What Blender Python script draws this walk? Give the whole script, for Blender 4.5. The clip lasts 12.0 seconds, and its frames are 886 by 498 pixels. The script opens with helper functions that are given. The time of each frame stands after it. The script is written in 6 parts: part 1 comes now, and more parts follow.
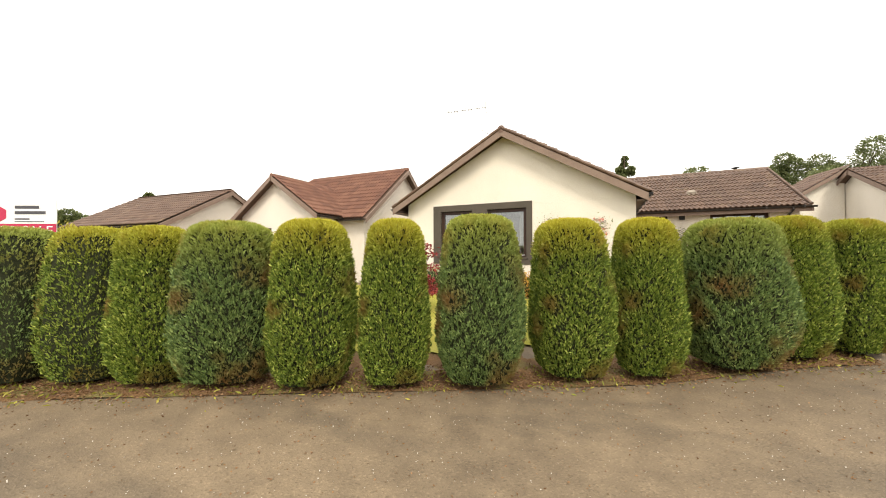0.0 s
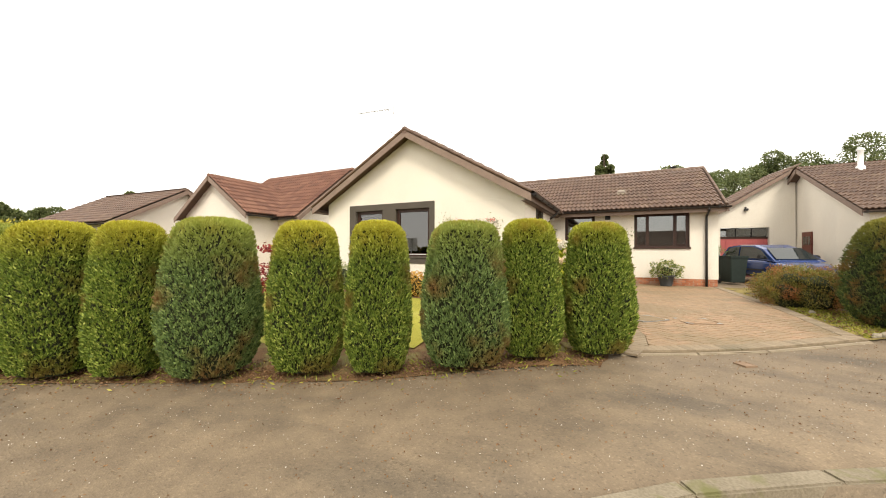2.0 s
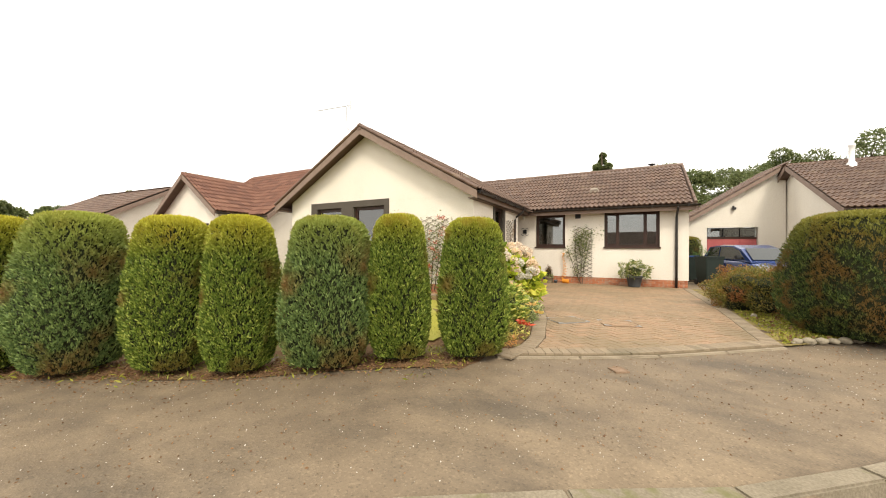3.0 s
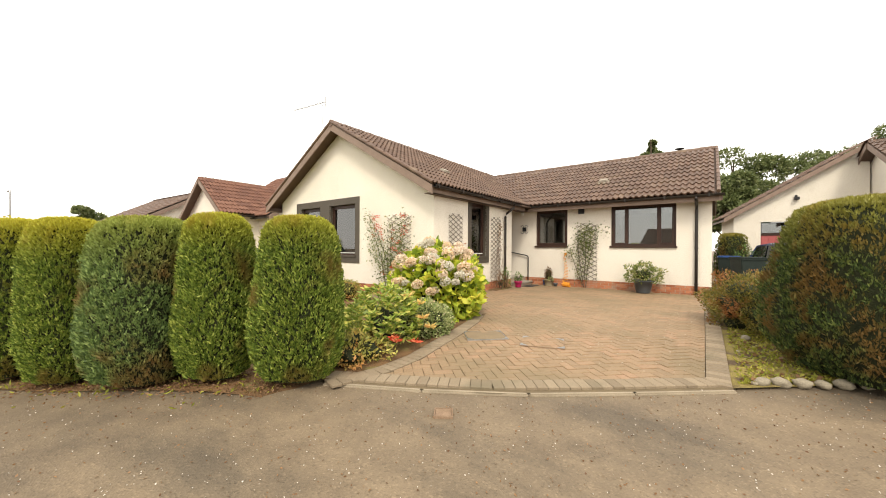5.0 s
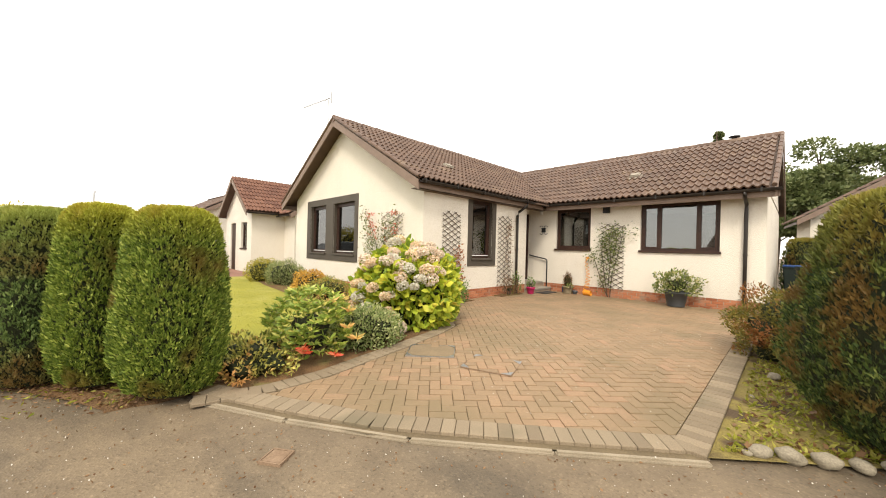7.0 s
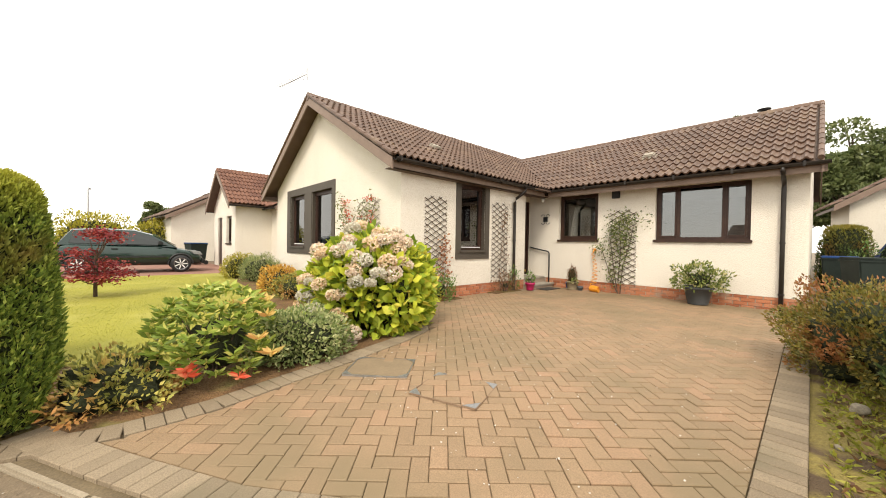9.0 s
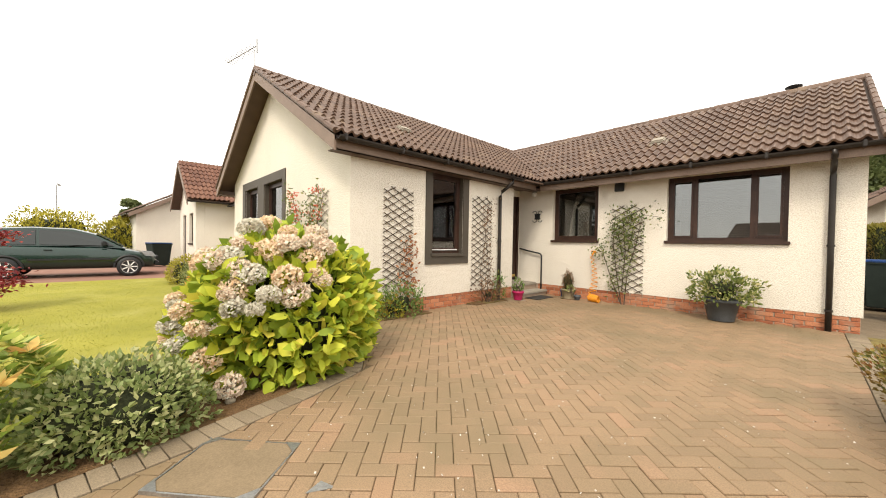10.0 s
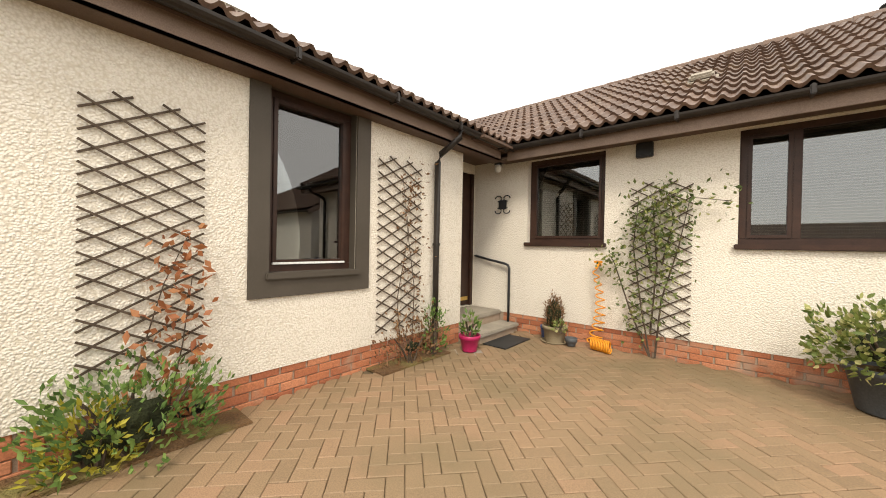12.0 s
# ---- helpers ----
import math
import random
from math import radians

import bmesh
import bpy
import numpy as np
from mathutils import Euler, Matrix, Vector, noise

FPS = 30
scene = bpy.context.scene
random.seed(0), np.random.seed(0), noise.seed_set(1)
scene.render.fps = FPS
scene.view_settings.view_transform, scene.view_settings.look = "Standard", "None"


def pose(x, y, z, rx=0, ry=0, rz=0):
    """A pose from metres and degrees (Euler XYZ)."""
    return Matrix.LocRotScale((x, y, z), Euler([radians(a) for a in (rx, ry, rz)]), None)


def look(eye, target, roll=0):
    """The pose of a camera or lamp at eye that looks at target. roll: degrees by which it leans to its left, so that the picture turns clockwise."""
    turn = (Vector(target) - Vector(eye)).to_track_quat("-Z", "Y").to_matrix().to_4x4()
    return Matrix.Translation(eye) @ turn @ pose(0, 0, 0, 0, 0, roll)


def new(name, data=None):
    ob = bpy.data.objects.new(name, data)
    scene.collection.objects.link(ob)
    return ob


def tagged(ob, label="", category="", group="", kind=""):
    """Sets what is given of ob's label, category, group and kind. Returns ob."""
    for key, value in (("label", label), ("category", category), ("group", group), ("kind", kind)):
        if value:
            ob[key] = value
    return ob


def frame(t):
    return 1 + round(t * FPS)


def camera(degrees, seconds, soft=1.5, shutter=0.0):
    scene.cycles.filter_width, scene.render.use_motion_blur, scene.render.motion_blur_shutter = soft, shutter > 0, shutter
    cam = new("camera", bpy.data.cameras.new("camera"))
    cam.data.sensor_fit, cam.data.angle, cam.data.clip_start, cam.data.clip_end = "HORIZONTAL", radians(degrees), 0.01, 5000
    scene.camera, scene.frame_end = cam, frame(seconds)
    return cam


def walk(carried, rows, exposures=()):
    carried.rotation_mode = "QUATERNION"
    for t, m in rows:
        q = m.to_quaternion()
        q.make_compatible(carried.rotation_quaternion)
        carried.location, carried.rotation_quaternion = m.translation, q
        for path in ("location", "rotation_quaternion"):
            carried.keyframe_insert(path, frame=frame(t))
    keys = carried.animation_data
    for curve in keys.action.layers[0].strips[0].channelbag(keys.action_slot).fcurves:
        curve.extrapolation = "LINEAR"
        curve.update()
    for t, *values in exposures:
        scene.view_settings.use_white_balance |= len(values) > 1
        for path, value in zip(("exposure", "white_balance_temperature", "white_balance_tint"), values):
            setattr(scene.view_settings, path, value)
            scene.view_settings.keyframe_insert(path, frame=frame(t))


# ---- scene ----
cam = camera(103.5, 12.0, soft=1.0)
EXPOSURE = 1.2
PATH = [
    (0, (0.389, -1.0, 1.177), (-0.44, 0.819, 1.198), -0.2),
    (0.5, (1.058, -0.782, 1.184), (0.227, 1.037, 1.209), -0.1),
    (1, (1.845, -0.5, 1.197), (1.001, 1.314, 1.215), -0.2),
    (1.5, (2.522, -0.172, 1.203), (1.666, 1.635, 1.22), -0.0),
    (2, (3.317, 0.196, 1.209), (2.435, 1.991, 1.219), 0.1),
    (2.5, (4.032, 0.6, 1.217), (3.12, 2.38, 1.23), 0.1),
    (3, (4.725, 1.111, 1.176), (3.783, 2.876, 1.185), 0.4),
    (3.5, (5.301, 1.615, 1.185), (4.303, 3.349, 1.197), 0.4),
    (5.3, (6.461, 3.29, 1.261), (5.213, 4.853, 1.253), 0.5),
    (5.5, (6.569, 3.499, 1.264), (5.297, 5.042, 1.255), 0.7),
    (6, (6.757, 3.982, 1.252), (5.424, 5.474, 1.244), 1.1),
    (6.5, (6.849, 4.286, 1.272), (5.475, 5.74, 1.27), 1.4),
    (6.7, (6.874, 4.353, 1.27), (5.469, 5.777, 1.268), 1.7),
    (8.3, (6.809, 4.77, 1.162), (5.349, 6.137, 1.153), 1.1),
    (8.5, (6.743, 4.951, 1.153), (5.284, 6.319, 1.137), 1.2),
    (9, (6.489, 5.507, 1.15), (5.027, 6.871, 1.125), 1.0),
    (9.5, (6.236, 6.113, 1.19), (4.776, 7.48, 1.168), 0.7),
    (10, (5.894, 6.832, 1.222), (4.436, 8.201, 1.189), 1.0),
    (10.5, (5.532, 7.571, 1.181), (4.074, 8.941, 1.158), 1.0),
    (11, (5.098, 8.349, 1.247), (3.659, 9.739, 1.222), 1.0),
    (11.5, (4.503, 9.019, 1.275), (3.142, 10.484, 1.247), 0.8),
    (12, (3.994, 9.779, 1.269), (2.691, 11.296, 1.251), 1.1),
]
walk(cam, [(t, look(eye, target, roll)) for t, eye, target, roll in PATH], [(0.0, EXPOSURE, 7000, 10), (12.0, EXPOSURE, 7000, 10)])

# ---- light: an overcast sky with a weak, wide sun ----
world = bpy.data.worlds.new("overcast")
scene.world = world
world.use_nodes = True
wn, wl = world.node_tree.nodes, world.node_tree.links
sky = wn.new("ShaderNodeTexSky")
sky.sky_type, sky.sun_disc = "NISHITA", False
sky.sun_elevation, sky.sun_rotation = radians(52), radians(150)
haze = wn.new("ShaderNodeMixRGB")
haze.inputs[0].default_value = 0.9
haze.inputs[2].default_value = (9.6, 9.5, 9.3, 1)
wl.new(sky.outputs[0], haze.inputs[1])
wl.new(haze.outputs[0], wn["Background"].inputs[0])
wn["Background"].inputs[1].default_value = 0.1
sun = new("sun", bpy.data.lights.new("sun", "SUN"))
sun.data.energy, sun.data.angle, sun.data.color = 1.2, radians(14), (1, 0.95, 0.86)
sun.matrix_world = look((14, -16, 30), (0, 6, 0))


# ---- materials ----
def node_mat(name, rough=0.8, metal=0.0, spec=0.3):
    m = bpy.data.materials.new(name)
    m.use_nodes = True
    b = m.node_tree.nodes["Principled BSDF"]
    b.inputs["Roughness"].default_value, b.inputs["Metallic"].default_value = rough, metal
    b.inputs["Specular IOR Level"].default_value = spec
    return m, m.node_tree.nodes, m.node_tree.links, b


def ramp(ns, ls, source, stops):
    r = ns.new("ShaderNodeValToRGB")
    e = r.color_ramp.elements
    while len(e) < len(stops):
        e.new(0.5)
    for el, (p, c) in zip(e, stops):
        el.position, el.color = p, (*c, 1)
    ls.new(source, r.inputs[0])
    return r.outputs[0]


def noise_tex(ns, ls, scale, detail=4.0, coord="Object", stretch=None):
    tc = ns.new("ShaderNodeTexCoord")
    n = ns.new("ShaderNodeTexNoise")
    n.inputs["Scale"].default_value, n.inputs["Detail"].default_value = scale, detail
    src = tc.outputs[coord]
    if stretch:
        mp = ns.new("ShaderNodeMapping")
        mp.inputs["Scale"].default_value = stretch
        ls.new(src, mp.inputs[0])
        src = mp.outputs[0]
    ls.new(src, n.inputs["Vector"])
    return n.outputs["Fac"]


def mix(ns, ls, fac, a, b, kind="MIX"):
    m = ns.new("ShaderNodeMixRGB")
    m.blend_type = kind
    for k, v in enumerate((fac, a, b)):
        if isinstance(v, (int, float)):
            m.inputs[k].default_value = v
        elif isinstance(v, tuple):
            m.inputs[k].default_value = (*v, 1)
        else:
            ls.new(v, m.inputs[k])
    return m.outputs[0]


def bump(ns, ls, b, height, strength, distance):
    n = ns.new("ShaderNodeBump")
    n.inputs["Strength"].default_value, n.inputs["Distance"].default_value = strength, distance
    ls.new(height, n.inputs["Height"])
    ls.new(n.outputs[0], b.inputs["Normal"])


def surface(name, dark, light, scale=6.0, fine=120.0, rough=0.8, bumpy=0.3, depth=0.004, metal=0.0, spec=0.3, stain=None, coord="Object"):
    """Colour that varies at two scales, with fine relief."""
    m, ns, ls, b = node_mat(name, rough, metal, spec)
    big, small = noise_tex(ns, ls, scale, 5, coord), noise_tex(ns, ls, fine, 3, coord)
    col = ramp(ns, ls, big, [(0.3, dark), (0.7, light)])
    col = mix(ns, ls, 0.35, col, ramp(ns, ls, small, [(0.3, tuple(c * 0.6 for c in dark)), (0.7, tuple(min(1, c * 1.25) for c in light))]))
    if stain:
        sc, c, lo, hi = stain
        f = ramp(ns, ls, noise_tex(ns, ls, sc, 6, coord), [(lo, (0, 0, 0)), (hi, (1, 1, 1))])
        col = mix(ns, ls, f, col, c)
    ls.new(col, b.inputs["Base Color"])
    bump(ns, ls, b, small, bumpy, depth)
    return m


def per_piece(name, stops, rough=0.85, fine=90.0, bumpy=0.5, depth=0.003, island=False, moss=None, world_scale=1.2):
    """Pieces that differ one by one in colour."""
    m, ns, ls, b = node_mat(name, rough, 0.0, 0.45)
    src = ns.new("ShaderNodeNewGeometry").outputs["Random Per Island"] if island else ns.new("ShaderNodeObjectInfo").outputs["Random"]
    col = ramp(ns, ls, src, stops)
    geo = ns.new("ShaderNodeNewGeometry")
    n = ns.new("ShaderNodeTexNoise")
    n.inputs["Scale"].default_value, n.inputs["Detail"].default_value = fine, 4
    ls.new(geo.outputs["Position"], n.inputs["Vector"])
    col = mix(ns, ls, 0.5, col, ramp(ns, ls, n.outputs["Fac"], [(0.3, (0.45, 0.45, 0.45)), (0.65, (1.25, 1.25, 1.25))]), "MULTIPLY")
    w = ns.new("ShaderNodeTexNoise")
    w.inputs["Scale"].default_value, w.inputs["Detail"].default_value = world_scale, 6
    ls.new(geo.outputs["Position"], w.inputs["Vector"])
    if moss:
        col = mix(ns, ls, ramp(ns, ls, w.outputs["Fac"], [(moss[1], (0, 0, 0)), (moss[2], (1, 1, 1))]), col, moss[0])
    ls.new(col, b.inputs["Base Color"])
    bump(ns, ls, b, n.outputs["Fac"], bumpy, depth)
    return m


def leaf_mat(name, stops, top=None, patch=None, rough=0.55):
    """Leaves that vary leaf by leaf; top: (colour, z from, z to) of new growth; patch: (colour, low, high, scale)."""
    m, ns, ls, b = node_mat(name, rough, 0, 0.35)
    geo = ns.new("ShaderNodeNewGeometry")
    col = ramp(ns, ls, geo.outputs["Random Per Island"], stops)
    if patch:
        f = ramp(ns, ls, noise_tex(ns, ls, patch[3], 3), [(patch[1], (0, 0, 0)), (patch[2], (1, 1, 1))])
        col = mix(ns, ls, f, col, patch[0])
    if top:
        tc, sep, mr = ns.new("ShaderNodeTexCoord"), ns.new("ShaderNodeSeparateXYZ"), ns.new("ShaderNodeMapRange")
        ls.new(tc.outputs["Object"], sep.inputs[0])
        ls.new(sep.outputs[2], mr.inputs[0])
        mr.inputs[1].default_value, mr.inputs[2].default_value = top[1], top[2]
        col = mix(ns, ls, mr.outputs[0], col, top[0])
    ls.new(col, b.inputs["Base Color"])
    tr = ns.new("ShaderNodeBsdfTranslucent")
    ls.new(col, tr.inputs[0])
    ms = ns.new("ShaderNodeMixShader")
    ms.inputs[0].default_value = 0.3
    ls.new(b.outputs[0], ms.inputs[1])
    ls.new(tr.outputs[0], ms.inputs[2])
    ls.new(ms.outputs[0], ns["Material Output"].inputs[0])
    return m


def harl(name, colour):
    """Roughcast: painted stone chips thrown on the wall."""
    m, ns, ls, b = node_mat(name, 0.9)
    tc = ns.new("ShaderNodeTexCoord")
    v = ns.new("ShaderNodeTexVoronoi")
    v.inputs["Scale"].default_value = 70
    ls.new(tc.outputs["Object"], v.inputs["Vector"])
    fine = noise_tex(ns, ls, 90, 4)
    big = noise_tex(ns, ls, 0.9, 6, stretch=(1, 1, 0.35))
    col = ramp(ns, ls, big, [(0.3, tuple(c * 0.9 for c in colour)), (0.65, colour)])
    # gaps between chips are darkened: their shade is multiplied into the colour
    pit_shade = ramp(ns, ls, v.outputs["Distance"], [(0.35, (1, 1, 1)), (0.85, (0.81, 0.78, 0.73))])
    col = mix(ns, ls, 1.0, col, pit_shade, "MULTIPLY")
    ls.new(col, b.inputs["Base Color"])
    h = mix(ns, ls, 0.45, ramp(ns, ls, v.outputs["Distance"], [(0.0, (1, 1, 1)), (0.8, (0, 0, 0))]), fine)
    bump(ns, ls, b, h, 1.0, 0.010)
    return m


def tarmac():
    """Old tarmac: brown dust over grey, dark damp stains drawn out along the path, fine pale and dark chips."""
    m, ns, ls, b = node_mat("asphalt", 0.75, 0.0, 0.4)
    big, mid, small = noise_tex(ns, ls, 0.45, 5), noise_tex(ns, ls, 3.5, 6), noise_tex(ns, ls, 70, 3)
    col = ramp(ns, ls, big, [(0.3, (0.122, 0.088, 0.054)), (0.7, (0.208, 0.152, 0.093))])
    col = mix(ns, ls, 0.4, col, ramp(ns, ls, mid, [(0.3, (0.095, 0.073, 0.050)), (0.7, (0.225, 0.172, 0.112))]))
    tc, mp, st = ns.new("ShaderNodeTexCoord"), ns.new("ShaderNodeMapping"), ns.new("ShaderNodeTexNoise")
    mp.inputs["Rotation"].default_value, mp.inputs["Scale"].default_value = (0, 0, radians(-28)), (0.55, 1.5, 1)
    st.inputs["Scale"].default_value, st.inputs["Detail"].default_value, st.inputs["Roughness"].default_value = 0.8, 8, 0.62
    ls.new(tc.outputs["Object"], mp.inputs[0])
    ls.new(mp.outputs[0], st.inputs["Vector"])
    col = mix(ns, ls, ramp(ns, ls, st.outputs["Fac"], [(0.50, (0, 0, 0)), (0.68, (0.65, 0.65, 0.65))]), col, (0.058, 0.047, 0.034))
    v = ns.new("ShaderNodeTexVoronoi")
    v.inputs["Scale"].default_value = 85
    ls.new(tc.outputs["Object"], v.inputs["Vector"])
    sep = ns.new("ShaderNodeSeparateColor")
    ls.new(v.outputs["Color"], sep.inputs[0])
    col = mix(ns, ls, 1.0, col, ramp(ns, ls, sep.outputs[0], [(0.0, (0.72, 0.72, 0.72)), (0.12, (0.94, 0.94, 0.94)), (0.85, (1.04, 1.04, 1.04)), (1.0, (1.3, 1.3, 1.3))]), "MULTIPLY")
    ls.new(col, b.inputs["Base Color"])
    bump(ns, ls, b, mix(ns, ls, 0.5, small, v.outputs["Distance"]), 0.8, 0.006)
    return m


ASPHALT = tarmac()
CHIPS = surface("pale_chippings", (0.35, 0.30, 0.24), (0.6, 0.55, 0.48), 5, 90, 0.9, 0.2, 0.001)
KERB = surface("kerb_concrete", (0.15, 0.125, 0.085), (0.25, 0.21, 0.15), 3, 60, 0.9, 0.7, 0.006, stain=(5, (0.13, 0.125, 0.05), 0.55, 0.68))
SLAB = surface("slab_concrete", (0.24, 0.21, 0.17), (0.36, 0.32, 0.26), 4, 150, 0.9, 0.5, 0.003)
SOIL = surface("soil", (0.08, 0.045, 0.022), (0.21, 0.118, 0.052), 4, 60, 0.95, 1.0, 0.02, stain=(2.5, (0.17, 0.15, 0.05), 0.52, 0.66))
MOSS = surface("mossy_soil", (0.14, 0.105, 0.035), (0.27, 0.215, 0.065), 2, 70, 0.95, 1.0, 0.015, stain=(3, (0.09, 0.06, 0.035), 0.5, 0.62))
LAWN = surface("lawn", (0.215, 0.215, 0.028), (0.330, 0.305, 0.046), 1.2, 70, 0.9, 0.8, 0.015, stain=(0.8, (0.360, 0.331, 0.090), 0.5, 0.75))
GRASS = leaf_mat("grass_blades", [(0.0, (0.180, 0.198, 0.024)), (0.6, (0.300, 0.297, 0.040)), (1.0, (0.430, 0.380, 0.080))])
WALL = harl("cream_roughcast", (0.80, 0.745, 0.655))
WALL_B = harl("pale_roughcast", (0.80, 0.752, 0.66))
SMOOTH = surface("smooth_render", (0.74, 0.68, 0.57), (0.82, 0.76, 0.65), 2, 80, 0.85, 0.3, 0.003)
BAND = surface("taupe_paint", (0.060, 0.050, 0.038), (0.080, 0.066, 0.052), 3, 200, 0.6, 0.2, 0.001)
STAIN = surface("dark_stained_wood", (0.028, 0.014, 0.010), (0.055, 0.026, 0.017), 8, 150, 0.45, 0.25, 0.001)
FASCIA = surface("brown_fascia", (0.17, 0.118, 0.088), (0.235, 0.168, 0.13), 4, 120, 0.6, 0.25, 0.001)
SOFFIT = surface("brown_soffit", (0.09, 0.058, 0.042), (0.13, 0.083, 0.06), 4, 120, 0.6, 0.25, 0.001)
PLASTIC = surface("dark_brown_plastic", (0.018, 0.014, 0.012), (0.032, 0.026, 0.022), 6, 80, 0.35, 0.1, 0.001)
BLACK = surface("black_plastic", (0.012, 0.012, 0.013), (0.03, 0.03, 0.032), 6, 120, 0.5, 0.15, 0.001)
METAL = surface("grey_metal", (0.3, 0.3, 0.3), (0.45, 0.45, 0.45), 8, 80, 0.4, 0.1, 0.001, 0.9)
WHITE = surface("white_plastic", (0.7, 0.7, 0.68), (0.8, 0.8, 0.78), 5, 60, 0.5, 0.1, 0.001)
BRICK = per_piece("plinth_brick", [(0, (0.30, 0.095, 0.045)), (0.5, (0.42, 0.15, 0.07)), (1, (0.50, 0.21, 0.11))], moss=((0.34, 0.22, 0.15), 0.56, 0.7), world_scale=3)
MORTAR = surface("mortar", (0.30, 0.22, 0.16), (0.42, 0.33, 0.25), 6, 150, 0.95, 0.5, 0.003)
TILE_STOPS = [(0, (0.092, 0.052, 0.034)), (0.5, (0.112, 0.064, 0.042)), (1, (0.140, 0.082, 0.054))]
TILE = per_piece("roof_tile_single", TILE_STOPS, 0.55, 60, 0.4, 0.003, False, ((0.185, 0.125, 0.08), 0.56, 0.74), 2.6)
TILES = per_piece("roof_tile_joined", TILE_STOPS, 0.55, 60, 0.4, 0.003, True, ((0.185, 0.125, 0.08), 0.56, 0.74), 2.6)
TILES_RED = per_piece("red_roof_tile", [(0, (0.118, 0.051, 0.033)), (0.5, (0.155, 0.068, 0.042)), (1, (0.19, 0.090, 0.057))], 0.8, 60, 0.4, 0.003, True)
PAVE_STOPS = [(0, (0.222, 0.147, 0.083)), (0.35, (0.252, 0.168, 0.095)), (0.75, (0.268, 0.176, 0.100)), (1, (0.300, 0.182, 0.106))]
PAVER = per_piece("block_paver", PAVE_STOPS, 0.68, 140, 0.5, 0.003, False, ((0.180, 0.130, 0.070), 0.46, 0.66), 0.9)
PAVERS = per_piece("block_paver_joined", PAVE_STOPS, 0.68, 140, 0.5, 0.003, True, ((0.180, 0.130, 0.070), 0.46, 0.66), 0.9)
EDGER = per_piece("border_paver", [(0, (0.185, 0.14, 0.09)), (1, (0.265, 0.205, 0.135))], 0.85, 140, 0.5, 0.003, False, ((0.14, 0.115, 0.07), 0.55, 0.7), 1.2)
JOINT = surface("paver_joint_sand", (0.10, 0.075, 0.045), (0.16, 0.12, 0.07), 4, 90, 0.95, 0.6, 0.004, stain=(1.5, (0.12, 0.12, 0.04), 0.58, 0.7))
STONE = surface("pale_rockery_stone", (0.19, 0.16, 0.115), (0.30, 0.26, 0.19), 9, 90, 0.9, 0.6, 0.008)
BARK = surface("bark", (0.05, 0.035, 0.025), (0.11, 0.08, 0.055), 9, 60, 0.95, 0.9, 0.01)
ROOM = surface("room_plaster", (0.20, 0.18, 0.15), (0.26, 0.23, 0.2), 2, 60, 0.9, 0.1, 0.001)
CURTAIN = surface("net_curtain", (0.55, 0.52, 0.46), (0.68, 0.64, 0.58), 7, 150, 0.9, 0.2, 0.002)

GLASS, gn, gl, gb = node_mat("window_glass", 0.02, 0, 0.5)
gb.inputs["Base Color"].default_value = (0.85, 0.9, 0.9, 1)
gt, gg, gm, gf = gn.new("ShaderNodeBsdfTransparent"), gn.new("ShaderNodeBsdfGlossy"), gn.new("ShaderNodeMixShader"), gn.new("ShaderNodeFresnel")
gg.inputs["Roughness"].default_value = 0.01
gt.inputs[0].default_value = (0.72, 0.76, 0.76, 1)
gf.inputs[0].default_value = 2.2
gl.new(gf.outputs[0], gm.inputs[0])
gl.new(gt.outputs[0], gm.inputs[1])
gl.new(gg.outputs[0], gm.inputs[2])
gl.new(gm.outputs[0], gn["Material Output"].inputs[0])

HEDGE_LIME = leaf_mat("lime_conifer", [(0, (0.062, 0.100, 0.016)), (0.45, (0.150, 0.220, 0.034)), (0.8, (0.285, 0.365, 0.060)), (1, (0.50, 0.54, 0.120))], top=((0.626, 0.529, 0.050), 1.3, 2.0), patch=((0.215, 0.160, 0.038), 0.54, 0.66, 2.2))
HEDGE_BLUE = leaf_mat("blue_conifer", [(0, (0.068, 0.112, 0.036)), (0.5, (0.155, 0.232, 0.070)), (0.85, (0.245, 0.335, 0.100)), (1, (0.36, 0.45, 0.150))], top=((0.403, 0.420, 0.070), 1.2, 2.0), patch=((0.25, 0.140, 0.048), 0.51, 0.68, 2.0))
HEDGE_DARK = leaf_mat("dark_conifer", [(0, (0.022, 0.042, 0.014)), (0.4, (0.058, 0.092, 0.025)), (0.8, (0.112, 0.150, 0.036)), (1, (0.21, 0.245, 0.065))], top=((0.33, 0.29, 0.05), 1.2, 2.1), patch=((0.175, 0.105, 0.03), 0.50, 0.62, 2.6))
# near-black: the shade deep inside foliage is put into this colour
CORE = surface("inner_shade", (0.012, 0.016, 0.006), (0.03, 0.035, 0.012), 8, 90, 0.95, 0.8, 0.02)
HYDR = leaf_mat("hydrangea_leaf", [(0, (0.160, 0.240, 0.027)), (0.4, (0.360, 0.445, 0.045)), (0.8, (0.58, 0.59, 0.062)), (1, (0.68, 0.57, 0.10))])
FLOWER = leaf_mat("hydrangea_flower", [(0, (0.62, 0.46, 0.35)), (0.4, (0.76, 0.63, 0.50)), (0.8, (0.84, 0.76, 0.62)), (1, (0.76, 0.74, 0.64))], rough=0.8)
FLOWER_P = leaf_mat("faded_flower", [(0, (0.68, 0.48, 0.29)), (0.5, (0.78, 0.61, 0.42)), (1, (0.82, 0.73, 0.56))], rough=0.8)
